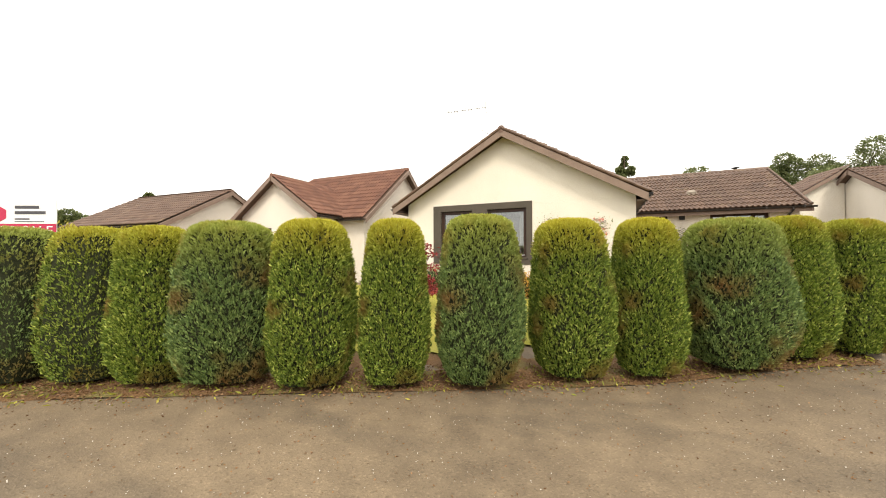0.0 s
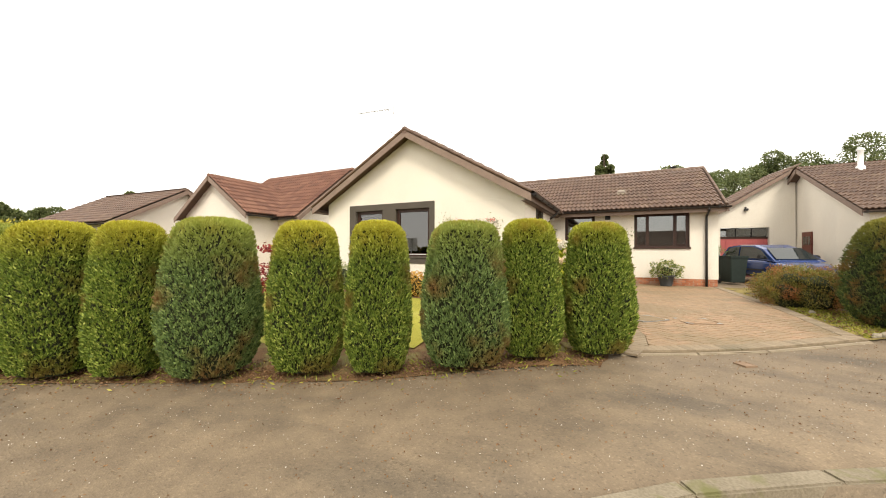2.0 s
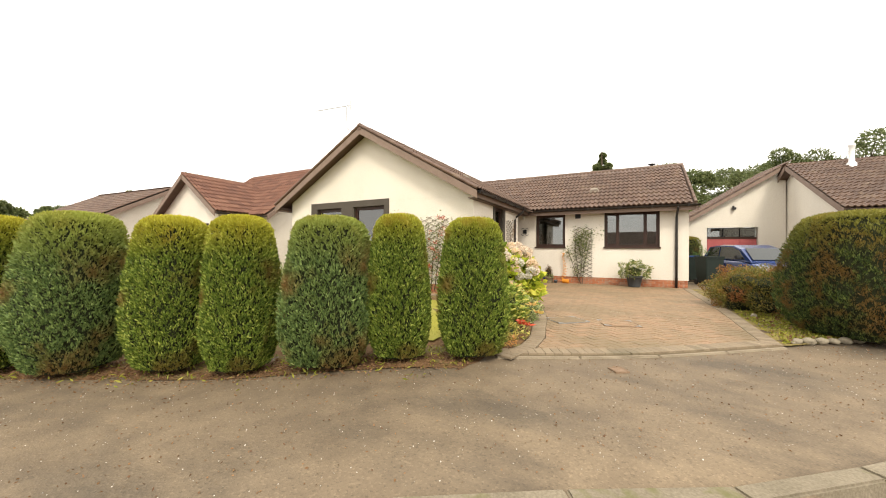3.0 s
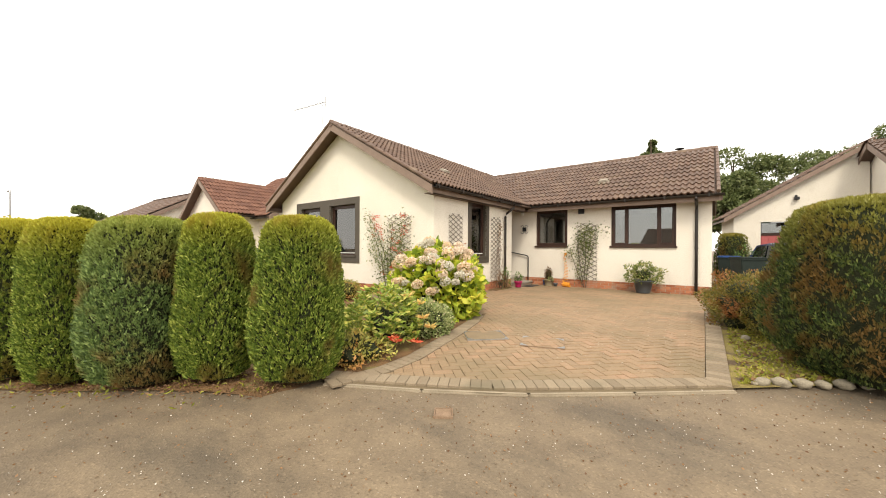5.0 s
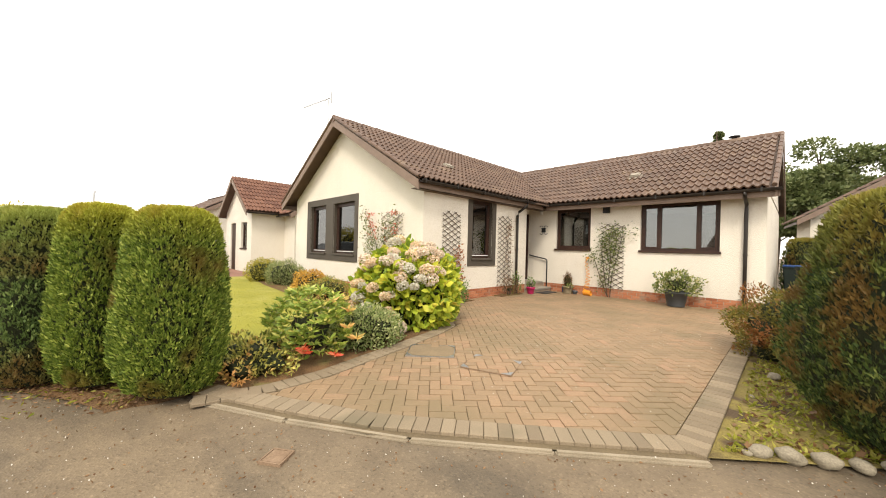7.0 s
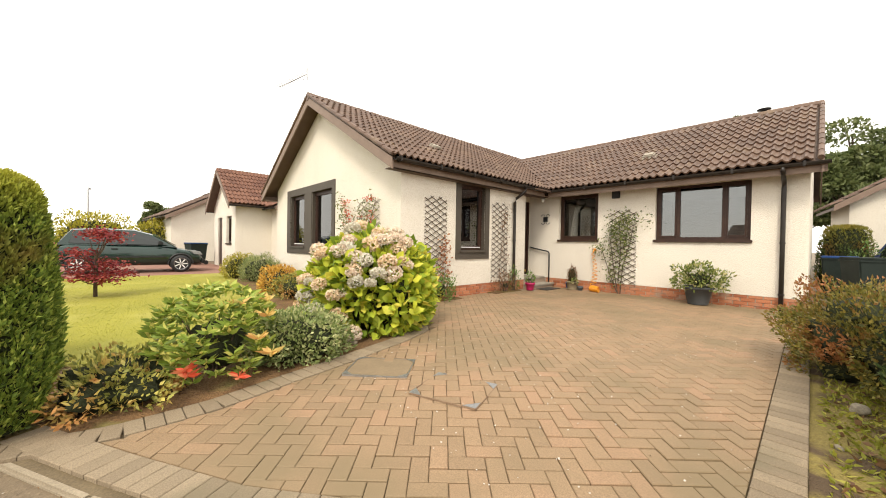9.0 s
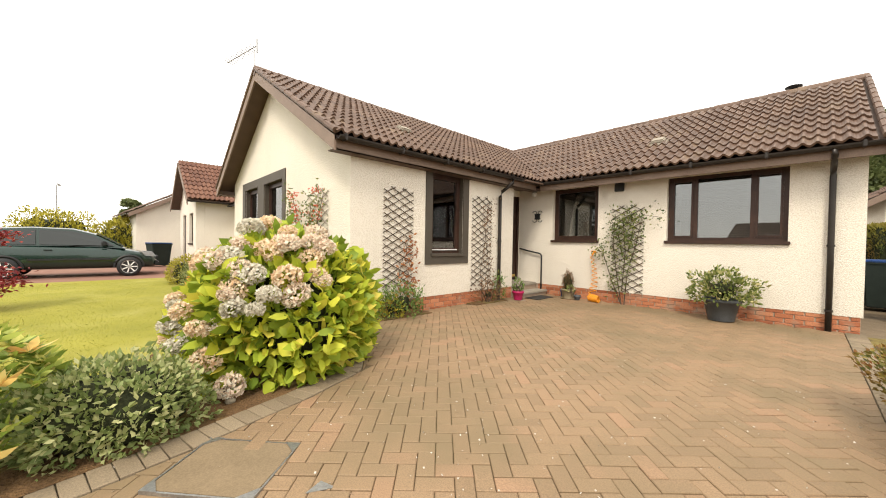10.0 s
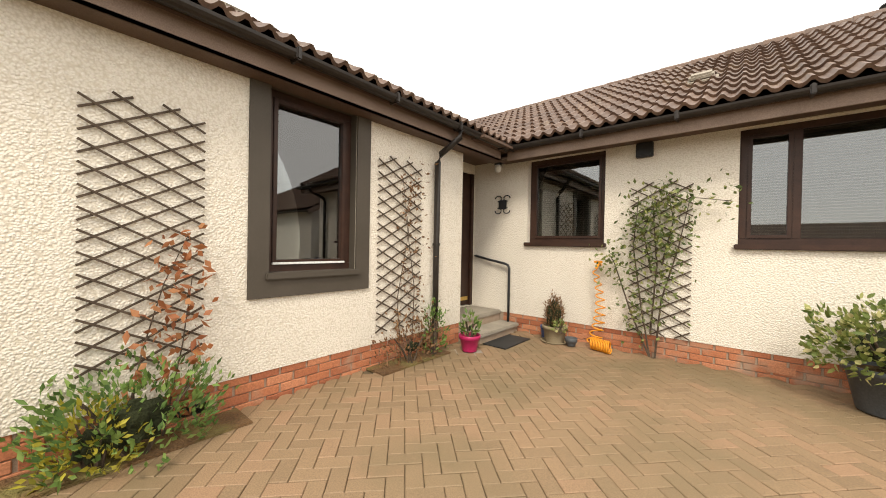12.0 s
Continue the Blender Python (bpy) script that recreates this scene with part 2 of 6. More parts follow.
FLOWER_B = leaf_mat("pale_blue_flower", [(0, (0.55, 0.48, 0.38)), (0.5, (0.66, 0.62, 0.52)), (1, (0.74, 0.72, 0.60))], rough=0.8)
PIERIS = leaf_mat("pieris_leaf", [(0, (0.110, 0.172, 0.030)), (0.5, (0.235, 0.315, 0.052)), (0.85, (0.44, 0.48, 0.095)), (1, (0.68, 0.60, 0.17))], rough=0.4)
RED = leaf_mat("red_new_growth", [(0, (0.55, 0.06, 0.03)), (0.6, (0.70, 0.12, 0.06)), (1, (0.75, 0.28, 0.14))])
PEACH = leaf_mat("peach_new_growth", [(0, (0.62, 0.32, 0.12)), (0.6, (0.66, 0.46, 0.14)), (1, (0.65, 0.55, 0.2))])
SILVER = leaf_mat("silver_leaf", [(0, (0.120, 0.165, 0.050)), (0.5, (0.255, 0.310, 0.105)), (1, (0.54, 0.53, 0.27))])
GOLD = leaf_mat("golden_leaf", [(0, (0.416, 0.208, 0.039)), (0.5, (0.624, 0.351, 0.065)), (1, (0.728, 0.494, 0.104))])
OLIVE = leaf_mat("olive_leaf", [(0, (0.142, 0.162, 0.041)), (0.5, (0.304, 0.304, 0.072)), (1, (0.567, 0.486, 0.121))], patch=((0.486, 0.243, 0.081), 0.52, 0.66, 3.0))
BERBERIS = leaf_mat("berberis_leaf", [(0, (0.068, 0.076, 0.018)), (0.5, (0.155, 0.145, 0.030)), (1, (0.30, 0.235, 0.05))], patch=((0.30, 0.12, 0.04), 0.50, 0.64, 3.0))
GREEN = leaf_mat("green_leaf", [(0, (0.061, 0.121, 0.031)), (0.5, (0.138, 0.224, 0.052)), (1, (0.259, 0.362, 0.103))])
YELLOW = leaf_mat("yellow_conifer", [(0, (0.184, 0.172, 0.023)), (0.5, (0.368, 0.322, 0.034)), (1, (0.529, 0.460, 0.069))])
ACER = leaf_mat("maple_leaf", [(0, (0.13, 0.012, 0.018)), (0.6, (0.26, 0.03, 0.035)), (1, (0.38, 0.08, 0.06))])
RUST = leaf_mat("rust_leaf", [(0, (0.25, 0.08, 0.03)), (0.6, (0.38, 0.15, 0.06)), (1, (0.45, 0.22, 0.1))])
FAR = leaf_mat("far_tree_leaf", [(0, (0.075, 0.10, 0.035)), (0.5, (0.13, 0.16, 0.055)), (1, (0.20, 0.22, 0.09))])
VARIEG = leaf_mat("variegated_leaf", [(0, (0.085, 0.125, 0.028)), (0.5, (0.190, 0.235, 0.058)), (0.85, (0.36, 0.37, 0.125)), (1, (0.55, 0.48, 0.24))])
ROSE = leaf_mat("rose_leaf", [(0, (0.065, 0.095, 0.028)), (0.5, (0.14, 0.18, 0.048)), (1, (0.30, 0.30, 0.10))])
BROWNLEAF = leaf_mat("dead_leaf", [(0, (0.12, 0.06, 0.03)), (1, (0.3, 0.17, 0.08))])


# ---- building helpers ----
def raw(name, verts, faces, mat, parent=None, label=""):
    me = bpy.data.meshes.new(name)
    me.from_pydata([tuple(v) for v in verts], [], faces)
    me.materials.append(mat)
    ob = new(name, me)
    if parent:
        ob.parent = parent
    if label:
        ob["label"] = label
    return ob


def part(name, bm, mat, parent=None, label="", smooth=False):
    me = bpy.data.meshes.new(name)
    bmesh.ops.recalc_face_normals(bm, faces=bm.faces)
    bm.to_mesh(me)
    bm.free()
    me.materials.append(mat)
    if smooth:
        me.polygons.foreach_set("use_smooth", [True] * len(me.polygons))
    ob = new(name, me)
    if parent:
        ob.parent = parent
    if label:
        ob["label"] = label
    return ob


def empty(name, m, label, category, group="", kind=""):
    ob = new(name)
    ob.matrix_basis = m
    return tagged(ob, label, category, group, kind)


def box(bm, x0, x1, y0, y1, z0, z1, bevel=0.0, m=None):
    r = bmesh.ops.create_cube(bm, size=1)["verts"]
    for v in r:
        v.co = Vector((x0 + (v.co.x + 0.5) * (x1 - x0), y0 + (v.co.y + 0.5) * (y1 - y0), z0 + (v.co.z + 0.5) * (z1 - z0)))
    if bevel:
        es = list({e for v in r for e in v.link_edges})
        out = bmesh.ops.bevel(bm, geom=es, offset=bevel, segments=2, affect="EDGES")
        r = out["verts"]
    if m:
        bmesh.ops.transform(bm, matrix=m, verts=list({v for v in r}))
    return bm


def boxed(name, dims, mat, parent, bevel=0.004, label="", m=None):
    return part(name, box(bmesh.new(), *dims, bevel, m), mat, parent, label)


def tube(bm, pts, r, n=8, r1=None, caps=True):
    """A round bar through the points, tapering from r to r1."""
    pts = [Vector(p) for p in pts]
    rings = []
    up = Vector((0.013, 0.021, 1)).normalized()
    for i, p in enumerate(pts):
        d = (pts[min(i + 1, len(pts) - 1)] - pts[max(i - 1, 0)]).normalized()
        a = d.cross(up if abs(d.dot(up)) < 0.95 else Vector((1, 0.02, 0))).normalized()
        b = d.cross(a)
        rr = r + ((r1 if r1 is not None else r) - r) * i / max(1, len(pts) - 1)
        rings.append([bm.verts.new(p + rr * (a * math.cos(2 * math.pi * k / n) + b * math.sin(2 * math.pi * k / n))) for k in range(n)])
    for q, w in zip(rings, rings[1:]):
        for k in range(n):
            bm.faces.new((q[k], q[(k + 1) % n], w[(k + 1) % n], w[k]))
    if caps:
        bm.faces.new(rings[0])
        bm.faces.new(rings[-1])
    return bm


def lathe(bm, prof, n=24, at=(0, 0, 0)):
    rings = [[bm.verts.new((at[0] + r * math.cos(2 * math.pi * k / n), at[1] + r * math.sin(2 * math.pi * k / n), at[2] + z)) for k in range(n)] for r, z in prof]
    for q, w in zip(rings, rings[1:]):
        for k in range(n):
            bm.faces.new((q[k], q[(k + 1) % n], w[(k + 1) % n], w[k]))
    bm.faces.new(rings[0])
    bm.faces.new(rings[-1])
    return bm


def prism(bm, pts, off):
    """A flat outline with thickness off."""
    a = [bm.verts.new(p) for p in pts]
    b = [bm.verts.new(Vector(p) + Vector(off)) for p in pts]
    bm.faces.new(a)
    bm.faces.new(b[::-1])
    for i in range(len(a)):
        j = (i + 1) % len(a)
        bm.faces.new((a[i], b[i], b[j], a[j]))
    return bm


def leaves(name, pts, axis, length, width, mat, parent=None, rng=None, label="", fold=0.25, broad=False):
    """Many small folded leaves: each starts at a point and reaches along its axis."""
    rng = rng or np.random.default_rng(5)
    n = len(pts)
    axis = axis / np.maximum(1e-6, np.linalg.norm(axis, axis=1, keepdims=True))
    side = np.cross(axis, rng.normal(size=(n, 3)))
    side /= np.maximum(1e-6, np.linalg.norm(side, axis=1, keepdims=True))
    nor = np.cross(axis, side)
    ln = length * rng.uniform(0.6, 1.3, (n, 1))
    wd = width * rng.uniform(0.7, 1.25, (n, 1))
    mid = pts + axis * ln * 0.45 + nor * wd * fold
    v = np.stack([pts, mid + side * wd * 0.5 - nor * wd * fold, pts + axis * ln - nor * ln * 0.12, mid - side * wd * 0.5 - nor * wd * fold], 1).reshape(-1, 3)
    k = np.arange(n)[:, None] * 4
    f = np.concatenate([k + np.array([[0, 1, 2]]), k + np.array([[0, 2, 3]])], 1).reshape(-1)
    if broad:
        rib = nor * wd * fold
        q = [pts, pts + axis * ln * 0.22 + side * wd * 0.42 - rib, pts + axis * ln * 0.58 + side * wd * 0.46 - rib, pts + axis * ln - nor * ln * 0.15, pts + axis * ln * 0.58 - side * wd * 0.46 - rib, pts + axis * ln * 0.22 - side * wd * 0.42 - rib]
        v = np.stack(q, 1).reshape(-1, 3)
        k = np.arange(n)[:, None] * 6
        f = np.concatenate([k + np.array([t]) for t in ([0, 1, 2], [0, 2, 3], [0, 3, 4], [0, 4, 5])], 1).reshape(-1)
    me = bpy.data.meshes.new(name)
    me.vertices.add(len(v))
    me.vertices.foreach_set("co", v.astype(np.float32).ravel())
    me.loops.add(len(f))
    me.loops.foreach_set("vertex_index", f.astype(np.int32))
    me.polygons.add(len(f) // 3)
    me.polygons.foreach_set("loop_start", np.arange(0, len(f), 3, dtype=np.int32))
    me.update(calc_edges=True)
    me.materials.append(mat)
    ob = new(name, me)
    if parent:
        ob.parent = parent
    if label:
        ob["label"] = label
    return ob


def sphere_dirs(n, rng, low=-0.35):
    z = rng.uniform(low, 1, n)
    a = rng.uniform(0, 2 * np.pi, n)
    r = np.sqrt(np.maximum(0, 1 - z * z))
    return np.stack([r * np.cos(a), r * np.sin(a), z], 1)


# ---- the lie of the ground ----
EDGE_X = [-400, -30, -4.83, 3.39, 4.1, 4.8, 5.55, 6.47, 9.0, 30, 400]
EDGE_Y = [-206, -12.4, 0.72, 4.97, 5.36, 5.76, 6.37, 7.18, 9.55, 31, 400]


def edge_y(x):
    return float(np.interp(x, EDGE_X, EDGE_Y))


def smooth01(a):
    a = min(1, max(0, a))
    return a * a * (3 - 2 * a)


def base_z(x):
    return -0.06 - 0.17 * smooth01((2.9 - x) / 2.5)


def ground_z(x, y):
    d = 0.87 * (y - edge_y(x))
    b = base_z(x)
    if d >= 0:
        return b * (1 - smooth01(d / 2.5))
    z = b + 0.025 * max(d, -2.2)
    return z if d > kerb_d(x) else z - 0.10


def kerb_d(x):
    """How far the road side of the kerb lies from the garden edge."""
    return -2.13 - 1.1 * smooth01((4.3 - x) / 3.5) - 0.24 * smooth01((x - 3) / 2.5)


XS = sorted(set([-400, -150, -80, -50, -35] + [round(-26 + 0.5 * i, 2) for i in range(88)] + [25, 40, 80, 150, 400] + EDGE_X))
DS = [-400, -120, -40, -15, -8, -5, -3.5, -2.6, -2.135, -2.125, -1.6, -1, -0.4, 0, 0.5, 1, 1.5, 2, 2.5, 4, 7, 12, 20, 40, 100, 300]


def strip(name, xs, ds, mat, lift=0.0, kind="structure", label="", category="", jitter=0.0):
    bend = [[d * (kerb_d(x) / -2.13 if d < 0 and lift == 0 else 1) for x in xs] for d in ds]
    vs = [(x, edge_y(x) + d / 0.87, ground_z(x, edge_y(x) + d / 0.87) + lift + jitter * noise.noise((x * 1.3, d * 1.3, 3))) for row in bend for x, d in zip(xs, row)]
    w = len(xs)
    fs = [(j * w + i, j * w + i + 1, (j + 1) * w + i + 1, (j + 1) * w + i) for j in range(len(ds) - 1) for i in range(w - 1)]
    ob = raw(name, vs, fs, mat)
    ob.data.polygons.foreach_set("use_smooth", [True] * len(ob.data.polygons))
    return tagged(ob, label, category, kind=kind)


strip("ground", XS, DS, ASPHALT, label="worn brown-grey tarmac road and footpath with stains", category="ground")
strip("planting_bed", [-26 + 0.25 * i for i in range(118)], [-0.34 + 0.12 * i for i in range(15)], SOIL, 0.012, label="bare brown soil with fallen needles under the hedge", category="soil bed", jitter=0.03)
lawn = raw("lawn", [(x, y, ground_z(x, y) + 0.03) for y in [0.0 + 0.4 * j for j in range(25)] for x in [-7.6 + 0.4 * i for i in range(27)]], [(j * 27 + i, j * 27 + i + 1, (j + 1) * 27 + i + 1, (j + 1) * 27 + i) for j in range(24) for i in range(26) if 0.87 * ((0.4 * j) - edge_y(-7.6 + 0.4 * i)) > 0.75 and 0.4 * j < 8.9 and (-7.6 + 0.4 * i) < 2.9 - max(0, 0.4 * j - 6.2) * 0.5], LAWN)
tagged(lawn, "close-mown yellow-green front lawn with mowing stripes", "lawn", kind="structure")


# ---- our house ----
SL, EZ = 0.572, 2.65
RX, RZ = -2.28, EZ + SL * 3.73
EY, ERY = 14.05, 17.3
house = empty("house", Matrix(), "cream roughcast bungalow with brown pantile roof and dark windows", "house")


def wall(name, axis, face, inner, u0, u1, z0, z1, holes, mat, parent, label=""):
    """A wall with thickness along x or y and openings (u0, u1, z0, z1) through it."""
    us = sorted({u0, u1, *[h[0] for h in holes], *[h[1] for h in holes]})
    zs = sorted({z0, z1, *[h[2] for h in holes], *[h[3] for h in holes]})
    bm = bmesh.new()
    lo, hi = sorted((face, inner))
    for a, b in zip(us, us[1:]):
        for c, d in zip(zs, zs[1:]):
            if any(h[0] <= (a + b) / 2 <= h[1] and h[2] <= (c + d) / 2 <= h[3] for h in holes):
                continue
            box(bm, *((a, b, lo, hi) if axis == "x" else (lo, hi, a, b)), c, d)
    bmesh.ops.remove_doubles(bm, verts=bm.verts, dist=0.0005)
    seen = {}
    for f in list(bm.faces):
        key = tuple(round(v, 3) for v in f.calc_center_median())
        seen.setdefault(key, []).append(f)
    bmesh.ops.delete(bm, geom=[f for fs in seen.values() if len(fs) > 1 for f in fs], context="FACES")
    return part(name, bm, mat, parent, label)


P = 0.27
FRONT = [(-4.4, -3.32, 1.03, 2.5), (-2.83, -1.63, 1.03, 2.5)]
SIDE = [(10.95, 11.75, 1.03, 2.5)]
BACK = [(1.58, 2.65, 1.34, 2.54), (3.95, 5.6, 1.34, 2.53)]
wall_front = wall("wall", "x", 9.35, 9.6, -5.62, 1.2, P, 2.6, FRONT, WALL, house, "cream roughcast gable wall")
wall_side = wall("wall", "y", 1.2, 0.95, 9.6, 13.4, P, 2.6, SIDE, WALL, house)
wall_back = wall("wall", "x", 14.48, 14.73, 0.3, 6.38, P, 2.72, BACK, WALL, house)
wall_end = wall("wall", "y", 6.38, 6.13, 14.732, 20.1, P, 2.65, [], WALL, house)
wall_left = wall("wall", "y", -5.62, -5.37, 9.602, 20.1, P, 2.6, [], WALL, house)
wall_rear = wall("wall", "x", 20.12, 20.37, -5.62, 6.38, 0, 2.65, [], WALL, house)
part("gable", prism(bmesh.new(), [(-5.62, 9.35, 2.602), (1.2, 9.35, 2.602), (1.2, 9.35, EZ + 0.13), (RX, 9.35, RZ - 0.1), (-5.62, 9.35, EZ + 0.13)], (0, 0.25, 0)), WALL, house)
part("gable", prism(bmesh.new(), [(6.38, 14.48, 2.722), (6.38, 20.1, 2.722), (6.38, ERY, EZ + SL * 3.25 - 0.1)], (-0.25, 0, 0)), WALL, house)
wall("porch_wall", "x", 13.398, 13.2, 0.3, 0.948, 0.3, 2.6, [], SMOOTH, house)
boxed("porch_soffit", (0.3, 1.6, 13.3, 14.6, 2.6, 2.63), SOFFIT, house, 0)
wall("porch_wall", "y", 0.62, 0.5, 13.4, 14.478, 0.3, 2.6, [(13.45, 14.47, 0.31, 2.45)], SMOOTH, house)
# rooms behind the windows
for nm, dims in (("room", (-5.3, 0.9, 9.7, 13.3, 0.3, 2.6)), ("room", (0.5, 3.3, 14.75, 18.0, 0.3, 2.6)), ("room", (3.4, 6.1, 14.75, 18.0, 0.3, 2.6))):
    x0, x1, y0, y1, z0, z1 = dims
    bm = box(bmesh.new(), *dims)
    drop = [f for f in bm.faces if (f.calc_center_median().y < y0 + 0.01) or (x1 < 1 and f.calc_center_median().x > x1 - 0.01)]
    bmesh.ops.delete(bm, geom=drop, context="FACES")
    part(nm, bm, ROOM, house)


def window(parent, axis, face, u0, u1, z0, z1, bars=(), inset=0.09, sill=True, deep=0.0):
    """A dark timber window set back in its opening; bars: places of the uprights; axis x faces -y, axis y faces +x."""
    w = new("window")
    w.parent = parent
    s = 1 if axis == "x" else -1

    def put(nm, a, b, c, d, p, q, mat, bev=0.004, lab=""):
        lo, hi = sorted((face + s * p, face + s * q))
        return boxed(nm, (a, b, lo, hi, c, d) if axis == "x" else (lo, hi, a, b, c, d), mat, w, bev, lab)
    f = 0.065
    put("frame_rail", u0, u1, z0, z0 + f, inset, inset + 0.07, STAIN)
    put("frame_rail", u0, u1, z1 - f, z1, inset, inset + 0.07, STAIN)
    edges = [u0, *bars, u1]
    for i, u in enumerate(edges):
        a, b = (u, u + f) if i == 0 else (u - f, u) if i == len(edges) - 1 else (u - f / 2, u + f / 2)
        put("frame_stile", a, b, z0 + f, z1 - f, inset, inset + 0.07, STAIN)
    for i, (a, b) in enumerate(zip(edges, edges[1:])):
        a, b = a + (f if i == 0 else f / 2), b - (f if i == len(edges) - 2 else f / 2)
        if len(edges) == 2 or i != 1:
            for q in ((a, a + 0.035, z0 + f, z1 - f), (b - 0.035, b, z0 + f, z1 - f), (a + 0.035, b - 0.035, z0 + f, z0 + f + 0.035), (a + 0.035, b - 0.035, z1 - f - 0.035, z1 - f)):
                put("sash", *q, inset - 0.012, inset + 0.055, STAIN)
        p = put("pane", a, b, z0 + f, z1 - f, inset + 0.025, inset + 0.031, GLASS, 0)
        p.visible_shadow = False
    if deep:
        put("weather_bar", u0 + f, u1 - f, z0 + f - 0.004, z0 + f + 0.014, inset - 0.02, inset + 0.02, WHITE, 0.003, "pale bottom bead")
        for q in ((u0 + 0.001, u0 + 0.005, z0, z1), (u1 - 0.005, u1 - 0.001, z0, z1), (u0 + 0.005, u1 - 0.005, z1 - 0.005, z1 - 0.001)):
            put("reveal", *q, 0.002, inset - 0.001, BAND, 0)
    if sill:
        put("sill", u0 - 0.03, u1 + 0.03, z0 - 0.05, z0 + 0.004, -0.05, inset + 0.07, BAND if deep else STAIN, 0.008)
    return w


def surround(parent, axis, face, u0, u1, z0, z1, holes):
    b = wall("surround", axis, face - 0.022 if axis == "x" else face + 0.022, face - 0.001 if axis == "x" else face + 0.001, u0, u1, z0, z1, holes, BAND, parent, "smooth taupe-painted band")
    return b


surround(house, "x", 9.35, -4.66, -1.46, 0.82, 2.69, FRONT)
surround(house, "y", 1.2, 10.80, 11.9, 0.84, 2.62, SIDE)
for a, b, c, d in FRONT:
    window(house, "x", 9.35, a, b, c, d, deep=1)
window(house, "y", 1.2, *SIDE[0], deep=1)
window(house, "x", 14.48, *BACK[0])
window(house, "x", 14.48, *BACK[1], bars=(4.38, 5.17))


def tile_mesh(name, mat, w=0.30, l=0.40):
    """One pantile with two rolls and a thick lower lip."""
    n = 12
    prof = [(w * i / n, 0.052 * (0.5 - 0.5 * math.cos(4 * math.pi * i / n + 0.6)) ** 1.7) for i in range(n + 1)]
    vs = [(x, 0, z + 0.038) for x, z in prof] + [(x, l, z) for x, z in prof] + [(x, 0.003, z + 0.002) for x, z in prof]
    k = n + 1
    fs = [(i, i + 1, k + i + 1, k + i) for i in range(n)] + [(2 * k + i, 2 * k + i + 1, i + 1, i) for i in range(n)]
    me = bpy.data.meshes.new(name)
    me.from_pydata(vs, [], fs)
    me.materials.append(mat)
    return me


TILE_ONE = tile_mesh("roof_tile", TILE)


def tile_slope(parent, m, width, length, keep, near=None, mat=TILES, budget=300):
    """Rows of pantiles on the plane of m (x along the eave, y up the slope). keep(x, y): inside; near(x, y): tiles of their own."""
    rows, cols = int(length / 0.325) + 1, int(width / 0.295) + 1
    vs, fs, count = [], [], 0
    base = [tuple(v.co) for v in TILE_ONE.vertices]
    faces = [tuple(p.vertices) for p in TILE_ONE.polygons]
    rng = random.Random(int(width * 100))
    for r in range(rows):
        for c in range(cols):
            x, y = c * 0.295, r * 0.325
            if not keep(x + 0.15, y + 0.16):
                continue
            k = m @ Matrix.Translation((x, y - 0.03, 0.03 + rng.uniform(0, 0.006))) @ Matrix.Rotation(rng.uniform(-0.006, 0.006), 4, "Z") 
            if near and count < budget and near(x, y):
                ob = new("roof_tile", TILE_ONE)
                ob.parent = parent
                ob.matrix_basis = k
                count += 1
            else:
                o = len(vs)
                vs += [k @ Vector(b) for b in base]
                fs += [tuple(o + i for i in f) for f in faces]
    if vs:
        tagged(raw("roof_tiles", vs, fs, mat, parent), kind="stuff")


def slope_frame(origin, along, up):
    a, u = Vector(along).normalized(), Vector(up).normalized()
    n = a.cross(u)
    return Matrix(((a.x, u.x, n.x, origin[0]), (a.y, u.y, n.y, origin[1]), (a.z, u.z, n.z, origin[2]), (0, 0, 0, 1)))


COS = 1 / math.sqrt(1 + SL * SL)
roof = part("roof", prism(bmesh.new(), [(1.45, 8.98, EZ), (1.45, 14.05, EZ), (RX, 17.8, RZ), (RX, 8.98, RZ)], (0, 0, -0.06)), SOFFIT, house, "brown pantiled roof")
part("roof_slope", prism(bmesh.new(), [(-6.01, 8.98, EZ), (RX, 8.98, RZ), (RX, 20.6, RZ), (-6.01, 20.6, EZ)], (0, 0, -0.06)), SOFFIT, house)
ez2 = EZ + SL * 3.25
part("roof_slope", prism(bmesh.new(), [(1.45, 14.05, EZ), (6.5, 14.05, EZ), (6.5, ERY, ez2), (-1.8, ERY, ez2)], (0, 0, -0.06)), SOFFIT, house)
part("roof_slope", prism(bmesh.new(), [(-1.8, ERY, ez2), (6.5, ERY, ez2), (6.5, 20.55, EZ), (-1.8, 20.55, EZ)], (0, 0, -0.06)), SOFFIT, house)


# bargeboards, fascias, soffits
def board(a, b, h, t, mat, name="bargeboard", parent=None):
    """An upright board from a to b, h deep below the line, t thick."""
    a, b = Vector(a), Vector(b)
    side = (b - a).cross(Vector((0, 0, 1))).normalized() * t
    return part(name, prism(bmesh.new(), [a, b, b - Vector((0, 0, h)), a - Vector((0, 0, h))], side), mat, parent or house)


board((1.45, 8.97, EZ + 0.0), (RX, 8.97, RZ + 0.0), 0.2, 0.03, FASCIA)
board((RX, 8.97, RZ), (-6.01, 8.97, EZ), 0.2, 0.03, FASCIA)
board((6.51, 14.05, EZ), (6.51, ERY, ez2), 0.18, 0.03, FASCIA)
board((6.51, ERY, ez2), (6.51, 20.5, EZ), 0.18, 0.03, FASCIA)
board((1.40, 14.0, EZ + 0.0), (1.40, 9.0, EZ + 0.0), 0.17, 0.025, FASCIA, "fascia")
board((1.45, 14.12, EZ), (6.58, 14.12, EZ), 0.17, 0.025, FASCIA, "fascia")
